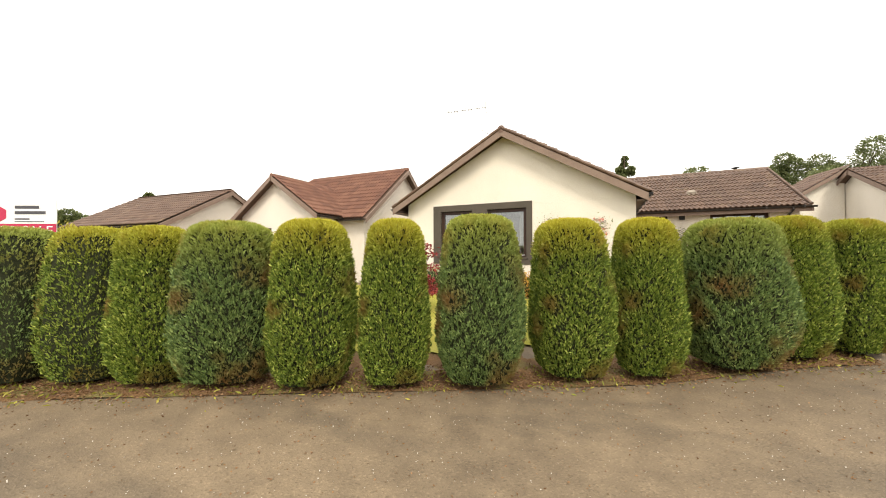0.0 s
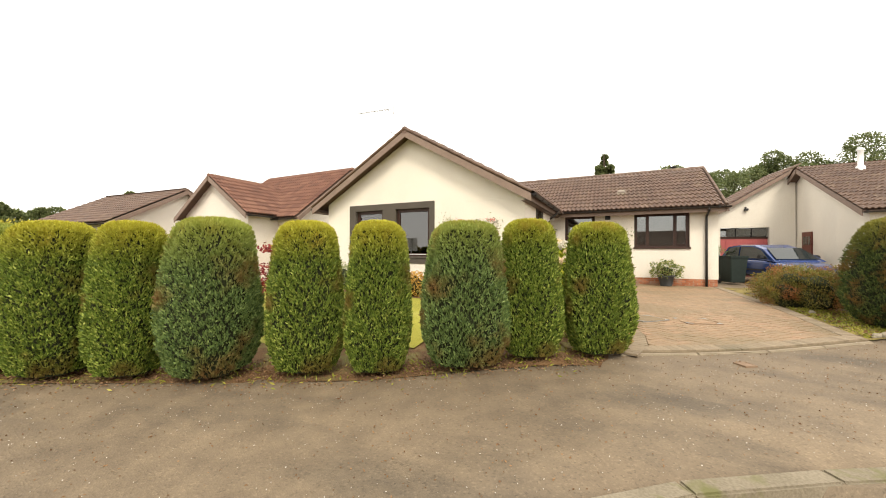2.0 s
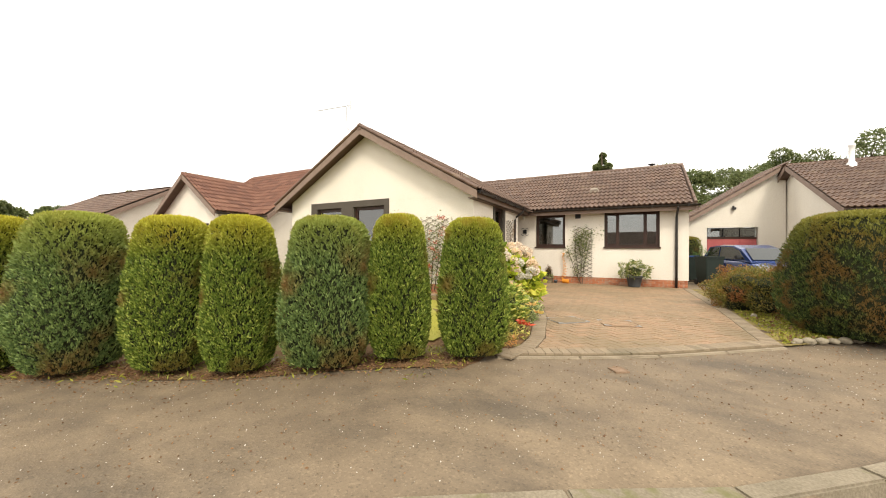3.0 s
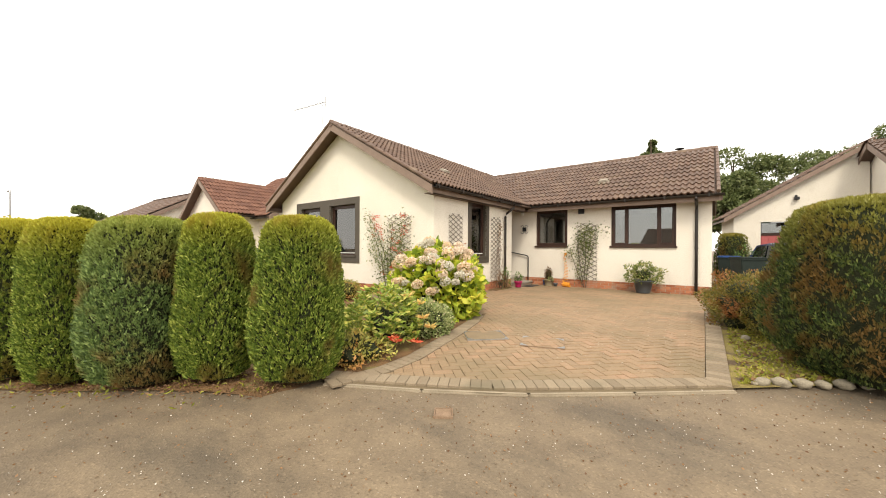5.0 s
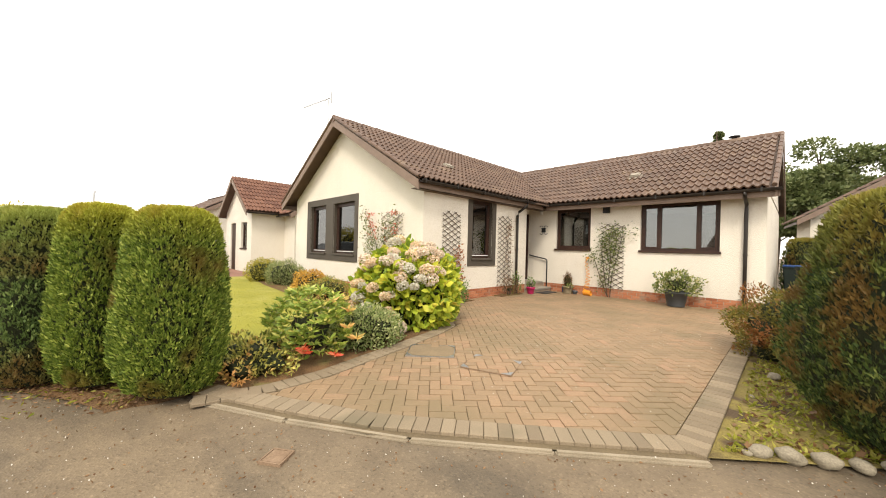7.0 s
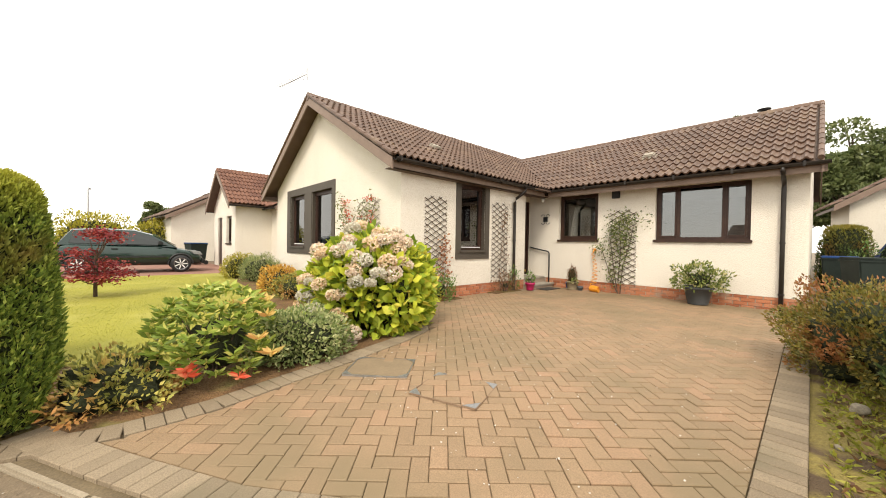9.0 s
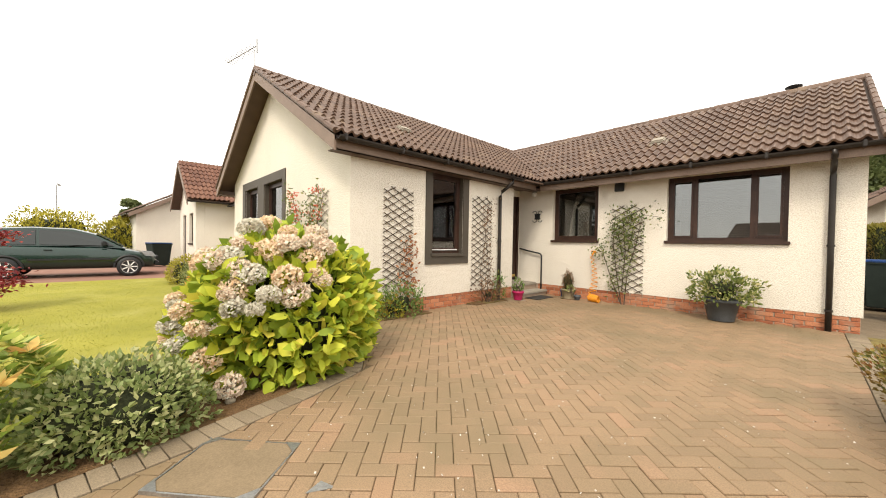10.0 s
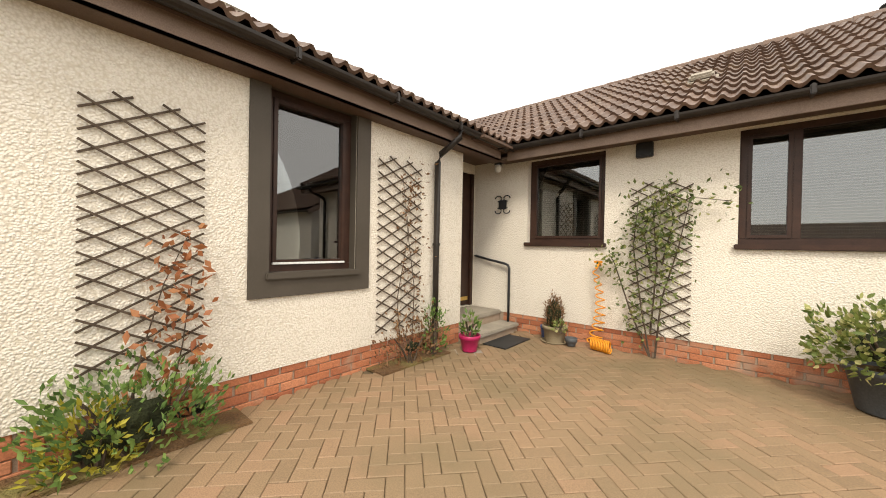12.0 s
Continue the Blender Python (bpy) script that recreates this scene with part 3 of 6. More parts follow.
board((-5.96, 9.0, EZ), (-5.96, 20.5, EZ), 0.17, 0.025, FASCIA, "fascia")
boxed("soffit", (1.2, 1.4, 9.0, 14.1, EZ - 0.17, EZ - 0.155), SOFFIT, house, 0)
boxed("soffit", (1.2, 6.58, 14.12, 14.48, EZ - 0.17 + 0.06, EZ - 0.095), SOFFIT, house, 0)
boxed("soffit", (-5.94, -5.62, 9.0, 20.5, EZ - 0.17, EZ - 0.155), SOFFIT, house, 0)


def gutter(a, b, parent, drop=0.03, r=0.055):
    """A half-round gutter."""
    a, b = Vector(a), Vector(b)
    side = (b - a).cross(Vector((0, 0, 1))).normalized()
    bm = bmesh.new()
    rows = []
    for p in (a, b):
        rows.append([bm.verts.new(p + side * (rr * math.cos(t)) + Vector((0, 0, -drop + rr * math.sin(t)))) for rr in (r, r - 0.006) for t in ([math.pi + math.pi * k / 8 for k in range(9)] if rr == r else [2 * math.pi - math.pi * k / 8 for k in range(9)])])
    n = len(rows[0])
    for k in range(n):
        bm.faces.new((rows[0][k], rows[0][(k + 1) % n], rows[1][(k + 1) % n], rows[1][k]))
    bm.faces.new(rows[0])
    bm.faces.new(rows[1])
    g = part("gutter", bm, PLASTIC, parent)
    ln = (b - a).length
    for i in range(int(ln / 0.95) + 1):
        p = a + (b - a) * min(1, (0.1 + i * 0.95) / ln)
        bb = bmesh.new()
        box(bb, -0.02, 0.02, -0.062, 0.062, -0.095, 0.0, 0.01, Matrix.Translation(p + Vector((0, 0, -drop + 0.03))) @ Matrix.Rotation(math.atan2((b - a).y, (b - a).x), 4, "Z"))
        part("gutter_bracket", bb, PLASTIC, g)
    return g


gutter((1.50, 9.0, EZ + 0.03), (1.50, 14.02, EZ + 0.03), house)
gutter((1.46, 14.02, EZ + 0.03), (6.62, 14.02, EZ + 0.03), house)
gutter((-6.06, 9.0, EZ + 0.03), (-6.06, 20.5, EZ + 0.03), house)


def downpipe(pts, parent, r=0.036):
    p = part("downpipe", tube(bmesh.new(), pts, r, 12), PLASTIC, parent, "", True)
    z = pts[-1][2] + 0.3
    while z < 2.2:
        part("pipe_clip", lathe(bmesh.new(), [(r + 0.002, z), (r + 0.01, z), (r + 0.01, z + 0.03), (r + 0.002, z + 0.03)], 12, (pts[-1][0], pts[-1][1], 0)), PLASTIC, p)
        z += 0.95
    return p


downpipe([(1.5, 12.95, 2.6), (1.5, 12.95, 2.52), (1.42, 12.9, 2.44), (1.3, 12.85, 2.34), (1.26, 12.84, 2.24), (1.26, 12.84, 1.2), (1.26, 12.84, 0.02)], house)
downpipe([(6.05, 14.02, 2.6), (6.05, 14.02, 2.54), (6.05, 14.2, 2.46), (6.05, 14.40, 2.38), (6.05, 14.42, 2.3), (6.05, 14.42, 1.2), (6.05, 14.42, 0.02)], house)


# ---- clipped conifers of the hedge ----
def hedge(x, y, width, top, mat, seed, depth=None, label="", sprays=15000, size=0.0245, name="hedge_shrub"):
    rng = np.random.default_rng(seed)
    z0 = ground_z(x, y)
    h = top - z0
    a, b = width / 2, (depth or width * 0.95) / 2
    ob = empty(name, pose(x, y, z0, 0, 0, 28), label, "hedge", "row of clipped conifers")
    lean = rng.uniform(-0.02, 0.02, 2)
    ph = rng.uniform(0, 6.28, 6)

    def radius(t):
        prof = np.where(t < 0.28, 0.70 + 0.30 * np.sin(np.clip((t - 0.0) / 0.28, 0, 1) * np.pi / 2), 1 - 0.22 * np.clip((t - 0.33) / 0.55, 0, 1) ** 1.5)
        cap = np.clip((t - 0.84) / 0.16, 0, 1)
        return prof * np.sqrt(np.maximum(0.0, 1 - cap ** 2.6 * 0.93))

    def shell(th, t, k):
        wob = 1 + 0.035 * np.sin(2 * th + ph[0]) + 0.03 * np.sin(3 * th + 4 * t + ph[1]) + 0.022 * np.sin(7 * th + 9 * t + ph[2]) + 0.016 * np.sin(13 * th - 17 * t + ph[3])
        sq = (np.abs(np.cos(th)) ** 3.2 + np.abs(np.sin(th)) ** 3.2) ** (-1 / 3.2)
        r = radius(t) * wob * sq * k
        return np.stack([a * r * np.cos(th) + lean[0] * t, b * r * np.sin(th) + lean[1] * t, 0.05 + t * (h - 0.05)], -1)
    n, mrow = 36, 26
    ts = np.linspace(0.01, 1, mrow)
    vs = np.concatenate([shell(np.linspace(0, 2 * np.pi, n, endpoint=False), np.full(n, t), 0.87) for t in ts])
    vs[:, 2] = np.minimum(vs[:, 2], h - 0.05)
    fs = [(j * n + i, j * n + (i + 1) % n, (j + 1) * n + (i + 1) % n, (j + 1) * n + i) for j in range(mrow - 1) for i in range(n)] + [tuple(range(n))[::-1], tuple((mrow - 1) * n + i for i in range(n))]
    # solid core behind the sprays, coloured as the shade between them
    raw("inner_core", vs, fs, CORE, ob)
    n1 = int(sprays * 0.88)
    th, t = rng.uniform(0, 2 * np.pi, n1), rng.uniform(0.012, 0.985, n1) ** 0.95
    tuft = np.sin(th * 34 + ph[4] + 5 * np.sin(7 * t + ph[5])) * np.sin(t * 62 + ph[5] + 4 * np.sin(6 * th)) + 0.5 * np.sin(th * 61 + 9 * t) * np.sin(t * 97 - 3 * th)
    keep = (tuft > -0.08) | (rng.uniform(0, 1, n1) < 0.16)
    th, t, tuft = th[keep], t[keep], tuft[keep]
    n1 = len(th)
    sprays = n1 + sprays - int(sprays * 0.88)
    pts = shell(th, t, rng.uniform(0.90, 0.985, n1) + 0.042 * tuft)
    out = shell(th, t, 1.06 * np.ones(n1)) - shell(th, t, np.ones(n1))
    out /= np.linalg.norm(out, axis=1, keepdims=True)
    n2 = sprays - n1
    th2, rr = rng.uniform(0, 2 * np.pi, n2), np.sqrt(rng.uniform(0, 1, n2))
    topp = shell(th2, np.full(n2, 0.93), rr)
    topp[:, 2] = h - 0.015 - 0.09 * rr ** 3 - rng.uniform(0, 0.03, n2)
    pts = np.concatenate([pts, topp])
    axis = np.concatenate([out * 0.6 + np.array([0, 0, 0.95]), np.tile([0, 0, 1.0], (n2, 1))]) + rng.normal(size=(sprays, 3)) * 0.36
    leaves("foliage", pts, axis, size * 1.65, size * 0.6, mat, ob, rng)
    part("trunk", tube(bmesh.new(), [(0, 0, -0.05), (0.01, 0.0, 0.12), (0, 0.01, 0.3)], 0.05, 8), BARK, ob)
    return ob


LIME, BLUE = "lime-green clipped conifer with yellowing top, rooted in bare soil", "blue-green clipped conifer with brown dead patches"
ROW = [(-7.2, -0.3, 0.95, 1.46, 2), (-6.35, 0.12, 0.95, 1.47, 1), (-5.52, 0.56, 0.95, 1.47, 1), (-4.75, 0.93, 0.80, 1.47, 0), (-4.06, 1.2, 0.82, 1.47, 0), (-3.34, 1.56, 1.04, 1.52, 1), (-2.43, 1.84, 0.86, 1.53, 0), (-1.64, 2.21, 0.72, 1.53, 0), (-0.85, 2.65, 0.98, 1.58, 1),
       (0.05, 3.22, 0.86, 1.55, 0), (0.84, 3.55, 0.74, 1.55, 0), (1.71, 4.02, 1.03, 1.55, 1), (2.40, 4.42, 0.70, 1.58, 0), (3.13, 4.86, 0.82, 1.55, 0)]
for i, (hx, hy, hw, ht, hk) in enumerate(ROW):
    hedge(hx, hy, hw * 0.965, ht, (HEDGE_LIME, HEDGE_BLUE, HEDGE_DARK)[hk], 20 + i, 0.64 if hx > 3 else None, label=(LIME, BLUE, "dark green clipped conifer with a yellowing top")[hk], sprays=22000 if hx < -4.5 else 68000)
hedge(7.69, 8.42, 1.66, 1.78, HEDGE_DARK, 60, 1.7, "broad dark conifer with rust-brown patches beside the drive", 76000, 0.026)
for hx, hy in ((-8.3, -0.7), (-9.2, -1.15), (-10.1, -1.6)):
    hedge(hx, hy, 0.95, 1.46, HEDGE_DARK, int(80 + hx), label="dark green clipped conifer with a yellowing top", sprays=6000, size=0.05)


# ---- shrubs ----
def bush(name, x, y, rx, ry, rz, n, size, mat, label, seed, z=None, lump=0.18, slim=0.45, core=0.82, up=0.3, category="shrub", low=-0.3, broad=False):
    rng = np.random.default_rng(seed)
    z0 = ground_z(x, y) if z is None else z
    ob = empty(name, pose(x, y, z0), label, category)
    ph = rng.uniform(0, 6.28, 4)

    def at(d, k):
        w = 1 + lump * (np.sin(3.1 * d[:, 0] * 2 + ph[0]) * np.sin(2.7 * d[:, 1] * 2 + ph[1]) + 0.6 * np.sin(7 * d[:, 2] + 5 * d[:, 0] + ph[2]) * 0.6)
        return d * np.array([rx, ry, rz * 0.62]) * (w * k)[:, None] + np.array([0, 0, rz * 0.40])
    d = sphere_dirs(n, rng, -0.62)
    pts = at(d, rng.uniform(0.72, 1.0, n) ** 0.7)
    pts[:, 2] = np.maximum(pts[:, 2], 0.02)
    axis = d * 0.8 + np.array([0, 0, up]) + rng.normal(size=(n, 3)) * 0.5
    leaves("foliage", pts, axis, size, size * slim, mat, ob, rng, broad=broad)
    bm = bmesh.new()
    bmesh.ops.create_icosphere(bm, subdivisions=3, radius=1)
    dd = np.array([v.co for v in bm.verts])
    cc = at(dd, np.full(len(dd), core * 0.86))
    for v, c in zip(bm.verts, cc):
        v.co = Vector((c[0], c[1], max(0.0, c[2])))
    # dark solid filling the bush, with the shade behind its leaves painted in
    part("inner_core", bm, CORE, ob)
    bm = bmesh.new()
    for k in range(7):
        a = rng.uniform(0, 6.28)
        tube(bm, [(0.03 * math.cos(a), 0.03 * math.sin(a), -0.02), (rx * 0.3 * math.cos(a), ry * 0.3 * math.sin(a), rz * 0.35), (rx * 0.6 * math.cos(a), ry * 0.6 * math.sin(a), rz * 0.7)], 0.012, 5, 0.005)
    part("stem", bm, BARK, ob)
    return ob


def rosettes(parent, spots, mat, rng, length=0.09, count=9, label=""):
    """Whorls of long leaves at shoot tips."""
    for p in spots:
        a = np.linspace(0, 2 * np.pi, count, endpoint=False) + rng.uniform(0, 1)
        axis = np.stack([np.cos(a), np.sin(a), rng.uniform(0.15, 0.7, count)], 1)
        leaves("leaf_whorl", np.tile(np.array(p, float), (count, 1)), axis, length, length * 0.32, mat, parent, rng, label, broad=True)


# hydrangea by the drive
hyd = bush("hydrangea", 2.36, 8.08, 0.78, 0.86, 1.28, 3400, 0.135, HYDR, "large hydrangea with lime leaves and faded pink-cream flower heads", 5, lump=0.1, slim=0.68, core=0.8, up=0.05, broad=True)
rng = np.random.default_rng(12)
HEADS = []
for k, mt in enumerate((FLOWER, FLOWER_P, FLOWER_B)):
    d = sphere_dirs(420, rng, -0.75)
    pts = d * np.array([0.095, 0.095, 0.075])
    ax = np.cross(d, rng.normal(size=d.shape)) + d * 0.35
    ob = leaves("flower_head", pts, ax, 0.034, 0.03, mt, hyd, rng, "rounded hydrangea flower head", 0.05)
    ob.location = (0.5 * k - 0.4, -0.6, 0.9)
    HEADS.append(ob)
dirs = sphere_dirs(150, rng, -0.45)
dirs = dirs[np.argsort(-(dirs[:, 0] * 0.1 - dirs[:, 1] * 0.45 + dirs[:, 2] * 0.5))][:58]
for k, d in enumerate(dirs):
    ob = HEADS[(0, 1, 0, 1, 2)[k % 5]].copy()
    scene.collection.objects.link(ob)
    s = rng.uniform(0.6, 1.1)
    q = rng.uniform(0.98, 1.12)
    ob.matrix_basis = Matrix.Translation((d[0] * 0.78 * q, d[1] * 0.86 * q, 0.51 + d[2] * 0.79 * q)) @ Matrix.Rotation(rng.uniform(0, 6), 4, "Z") @ Matrix.Rotation(rng.uniform(-0.5, 0.5), 4, "X") @ Matrix.Diagonal((s, s, s * 0.95, 1))
for ob, d in zip(HEADS, ((0.55, -0.62, 0.12), (0.45, -0.75, 0.32), (-0.1, -0.9, 0.5))):
    ob.location = d

# pieris with red shoots
pie = bush("pieris_shrub", 2.95, 6.14, 0.40, 0.42, 0.72, 450, 0.07, PIERIS, "glossy pieris shrub with whorled leaves and red shoots", 7, lump=0.25, slim=0.3, up=0.6, core=0.5)
rng = np.random.default_rng(3)
for k in range(190):
    d = sphere_dirs(1, rng, -0.55)[0]
    rosettes(pie, [(d[0] * 0.44, d[1] * 0.45, max(0.06, 0.32 + d[2] * 0.47))], PIERIS, rng, 0.095, 9)
rosettes(pie, [(0.48, -0.26, 0.20), (0.50, 0.06, 0.13), (0.45, -0.27, 0.24)], RED, rng, 0.095, 11, "red new shoot")
rosettes(pie, [(0.36, 0.3, 0.55), (0.12, 0.36, 0.64), (0.5, 0.2, 0.4), (0.3, 0.1, 0.66), (0.56, 0.28, 0.28)], PEACH, rng, 0.11, 10, "peach new shoot")

bush("silver_shrub", 3.0, 6.82, 0.40, 0.47, 0.48, 4200, 0.045, SILVER, "low silver-green variegated shrub beside the drive", 8, slim=0.6)
bush("spreading_shrub", 3.05, 5.5, 0.42, 0.4, 0.36, 2000, 0.05, OLIVE, "straggly olive and yellow low shrub by the hedge", 9, lump=0.3)
bush("golden_shrub", -1.5, 8.1, 0.55, 0.42, 0.62, 2600, 0.05, GOLD, "golden orange-leaved shrub under the gable window", 10, slim=0.6)
bush("green_shrub", -0.75, 8.2, 0.6, 0.45, 0.5, 2400, 0.05, OLIVE, "low olive-green shrub on the lawn edge", 11)
bush("lavender_bush", -4.3, 8.5, 0.95, 0.5, 0.72, 3600, 0.09, SILVER, "grey-green lavender clump against the gable wall", 12, slim=0.14, up=0.9)
bush("yellow_shrub", -5.7, 8.3, 0.7, 0.5, 0.75, 2600, 0.055, YELLOW, "yellow-green shrub in the house border", 13, slim=0.5)
bush("berberis_bush", 7.05, 10.4, 0.88, 1.0, 0.85, 15000, 0.04, BERBERIS, "olive and rust-coloured bush overhanging the drive edge", 14, lump=0.25, slim=0.5, up=0.5)
bush("berberis_bush", 7.5, 11.9, 0.9, 0.9, 0.78, 9000, 0.042, BERBERIS, "spreading olive and rust bush beside the paving", 15, lump=0.25, slim=0.5, up=0.5)
bush("berberis_bush", 8.6, 10.9, 0.9, 0.9, 0.78, 7000, 0.045, BERBERIS, "spreading olive and rust bush beside the paving", 16, lump=0.25, slim=0.5, up=0.5)

# ---- neighbouring houses ----
def bungalow(m, label, mat_wall, mat_tile, x0, x1, y0, y1, ez, ridge, sl, holes=(), gable_front=True, over=0.3, plinth=-0.4):
    """A plain bungalow block with a pitched, tiled roof; ridge along y (gable to the front) or along x."""
    ob = empty("house", m, label, "house")
    wall("wall", "x", y0, y0 + 0.25, x0, x1, plinth, ez, holes, mat_wall, ob)
    wall("wall", "x", y1, y1 - 0.25, x0, x1, plinth, ez, [], mat_wall, ob)
    wall("wall", "y", x1, x1 - 0.25, y0 + 0.252, y1 - 0.252, plinth, ez, [], mat_wall, ob)
    wall("wall", "y", x0, x0 + 0.25, y0 + 0.252, y1 - 0.252, plinth, ez, [], mat_wall, ob)
    half = (x1 - x0) / 2 if gable_front else (y1 - y0) / 2
    rz = ez + sl * half
    r = new("roof")
    r.parent = ob
    if gable_front:
        cx = (x0 + x1) / 2
        for f in (y0, y1):
            part("gable", prism(bmesh.new(), [(x0, f, ez + 0.002), (x1, f, ez + 0.002), (cx, f, rz)], (0, 0.25 if f == y0 else -0.25, 0)), mat_wall, ob)
        for s in (-1, 1):
            bm = bmesh.new()
            e = x1 + over if s > 0 else x0 - over
            prism(bm, [(e, y0 - over, ez - sl * over + 0.08), (e, y1 + over, ez - sl * over + 0.08), (cx, y1 + over, rz + 0.08), (cx, y0 - over, rz + 0.08)], (0, 0, -0.07))
            part("roof_deck", bm, SOFFIT, ob)
            fr = slope_frame((e, y0 - over if s > 0 else y1 + over, ez - sl * over + 0.09), (0, s, 0), (-s, 0, sl))
            tile_slope(r, fr, y1 - y0 + 2 * over - 0.2, (half + over) * math.sqrt(1 + sl * sl) - 0.2, lambda a, b: True, None, mat_tile)
            board((e, y0 - over - 0.01, ez - sl * over + 0.09), (cx, y0 - over - 0.01, rz + 0.09), 0.2, 0.03, FASCIA, "bargeboard", ob)
            gutter((e + s * 0.04, y0 - over, ez - sl * over + 0.08), (e + s * 0.04, y1 + over, ez - sl * over + 0.08), ob)
        part("ridge", tube(bmesh.new(), [(cx, y0 - over, rz + 0.10), (cx, y1 + over, rz + 0.10)], 0.09, 10), mat_tile, ob)
    else:
        cy = (y0 + y1) / 2
        for f in (x0, x1):
            part("gable", prism(bmesh.new(), [(f, y0, ez + 0.002), (f, y1, ez + 0.002), (f, cy, rz)], (0.25 if f == x0 else -0.25, 0, 0)), mat_wall, ob)
        for s in (-1, 1):
            bm = bmesh.new()
            e = y1 + over if s > 0 else y0 - over
            prism(bm, [(x0 - over, e, ez - sl * over + 0.08), (x1 + over, e, ez - sl * over + 0.08), (x1 + over, cy, rz + 0.08), (x0 - over, cy, rz + 0.08)], (0, 0, -0.07))
            part("roof_deck", bm, SOFFIT, ob)
            fr = slope_frame((x0 - over if s < 0 else x1 + over, e, ez - sl * over + 0.09), (-s, 0, 0), (0, -s, sl))
            tile_slope(r, fr, x1 - x0 + 2 * over - 0.2, (half + over) * math.sqrt(1 + sl * sl) - 0.2, lambda a, b: True, None, mat_tile)
            for f in (x0 - over - 0.01, x1 + over + 0.01):
                board((f, e, ez - sl * over + 0.09), (f, cy, rz + 0.09), 0.2, 0.03, FASCIA, "bargeboard", ob)
            gutter((x0 - over, e + s * 0.04, ez - sl * over + 0.08), (x1 + over, e + s * 0.04, ez - sl * over + 0.08), ob)
        part("ridge", tube(bmesh.new(), [(x0 - over, cy, rz + 0.10), (x1 + over, cy, rz + 0.10)], 0.09, 10), mat_tile, ob)
    return ob


nb = bungalow(Matrix(), "cream bungalow next door with a red-brown tiled gable", WALL, TILES_RED, -13.5, -9.35, 8.95, 14.0, 2.72, 0, 0.68, [(-12.6, -11.75, -0.1, 2.2), (-10.9, -10.0, 1.05, 2.2)])
window(nb, "x", 8.95, -10.9, -10.0, 1.05, 2.2)
boxed("door", (-12.6, -11.75, 9.0, 9.05, -0.1, 2.2), STAIN, nb)
bungalow(Matrix(), "cream rear wing of the bungalow next door", WALL, TILES_RED, -13.6, -8.2, 10.3, 16.3, 2.68, 0, 0.77, gable_front=False)
far = bungalow(pose(-19.0, 7.4, 0, 0, 0, 4), "distant cream bungalow with a brown tiled roof", WALL_B, TILES, -4.5, 2.4, 0.0, 6.0, 2.5, 0, 0.57, [(-3.5, -2.5, 0, 2.1)], gable_front=False)
boxed("door", (-3.5, -2.5, 0.06, 0.11, 0.0, 2.1), STAIN, far)
bungalow(pose(-38, 14, 0, 0, 0, 10), "distant cream bungalow with a brown tiled roof", WALL_B, TILES, -6.0, 6.0, 0.0, 6.5, 2.45, 0, 0.55, gable_front=False)

bungalow(pose(9.0, -21.0, -0.6, 0, 0, 6), "bungalow across the road with a brown tiled roof", WALL_B, TILES, -9.0, 7.0, -7.0, 0.0, 2.5, 0, 0.5, gable_front=False)

# the house beyond the drive: garage with a lean-to roof and a gabled block
rh = empty("house", pose(8.0, 21.4, -0.05, 0, 0, 8) @ Matrix.Diagonal((1.0, 1.1, 1.08, 1)), "grey-cream roughcast garage with a lean-to roof and red door", "house")
wall("wall", "x", 0, 0.25, -0.9, 2.83, -0.05, 2.42, [(-0.07, 1.86, -0.05, 2.21)], WALL_B, rh)
part("gable", prism(bmesh.new(), [(-0.9, 0, 2.422), (2.83, 0, 2.422), (2.83, 0, 4.62)], (0, 0.25, 0)), WALL_B, rh)
wall("wall", "y", -0.9, -0.65, 0.252, 2.1, -0.05, 2.42, [], WALL_B, rh)
GARAGE_RED = surface("faded_red_paint", (0.36, 0.085, 0.085), (0.44, 0.12, 0.115), 3, 60, 0.6, 0.1, 0.001)
gd = boxed("garage_door", (-0.05, 1.84, 0.10, 0.14, 0.0, 1.72), GARAGE_RED, rh, label="faded red up-and-over garage door")
for k in range(9):
    boxed("panel", (-0.02 + 0.205 * k, 0.165 + 0.205 * k, 0.085, 0.10, 0.05, 1.68), GARAGE_RED, gd, 0.005)
boxed("transom", (-0.05, 1.84, 0.08, 0.13, 1.72, 1.8), STAIN, rh)
for k in range(3):
    boxed("pane", (-0.02 + 0.63 * k, 0.56 + 0.63 * k, 0.11, 0.116, 1.82, 2.17), GLASS, rh, 0)
# added black sheet: the dark of the unlit garage behind the panes
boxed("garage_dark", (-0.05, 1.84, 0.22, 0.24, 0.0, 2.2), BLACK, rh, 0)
rr = part("roof", prism(bmesh.new(), [(-1.25, -0.2, 2.32), (2.83, -0.2, 4.72), (2.83, 2.2, 4.72), (-1.25, 2.2, 2.32)], (0, 0, -0.08)), SOFFIT, rh)
tile_slope(rr, slope_frame((-1.25, 2.2, 2.34), (0, -1, 0), (4.08, 0, 2.4)), 2.2, 4.6, lambda a, b: True)
board((-1.25, -0.21, 2.38), (2.83, -0.21, 4.78), 0.17, 0.03, FASCIA, "bargeboard", rh)
gh = bungalow(Matrix(), "grey-cream roughcast house with a brown tiled roof beside the garage", WALL_B, TILES, 10.85, 20.5, 16.7, 25.3, 2.62, 0, 0.5, gable_front=False)
boxed("door", (10.80, 10.846, 20.35, 21.2, 0.02, 2.05), surface("red_brown_door", (0.10, 0.025, 0.018), (0.14, 0.04, 0.025), 5, 90, 0.5, 0.1, 0.001), gh, label="red-brown side door")
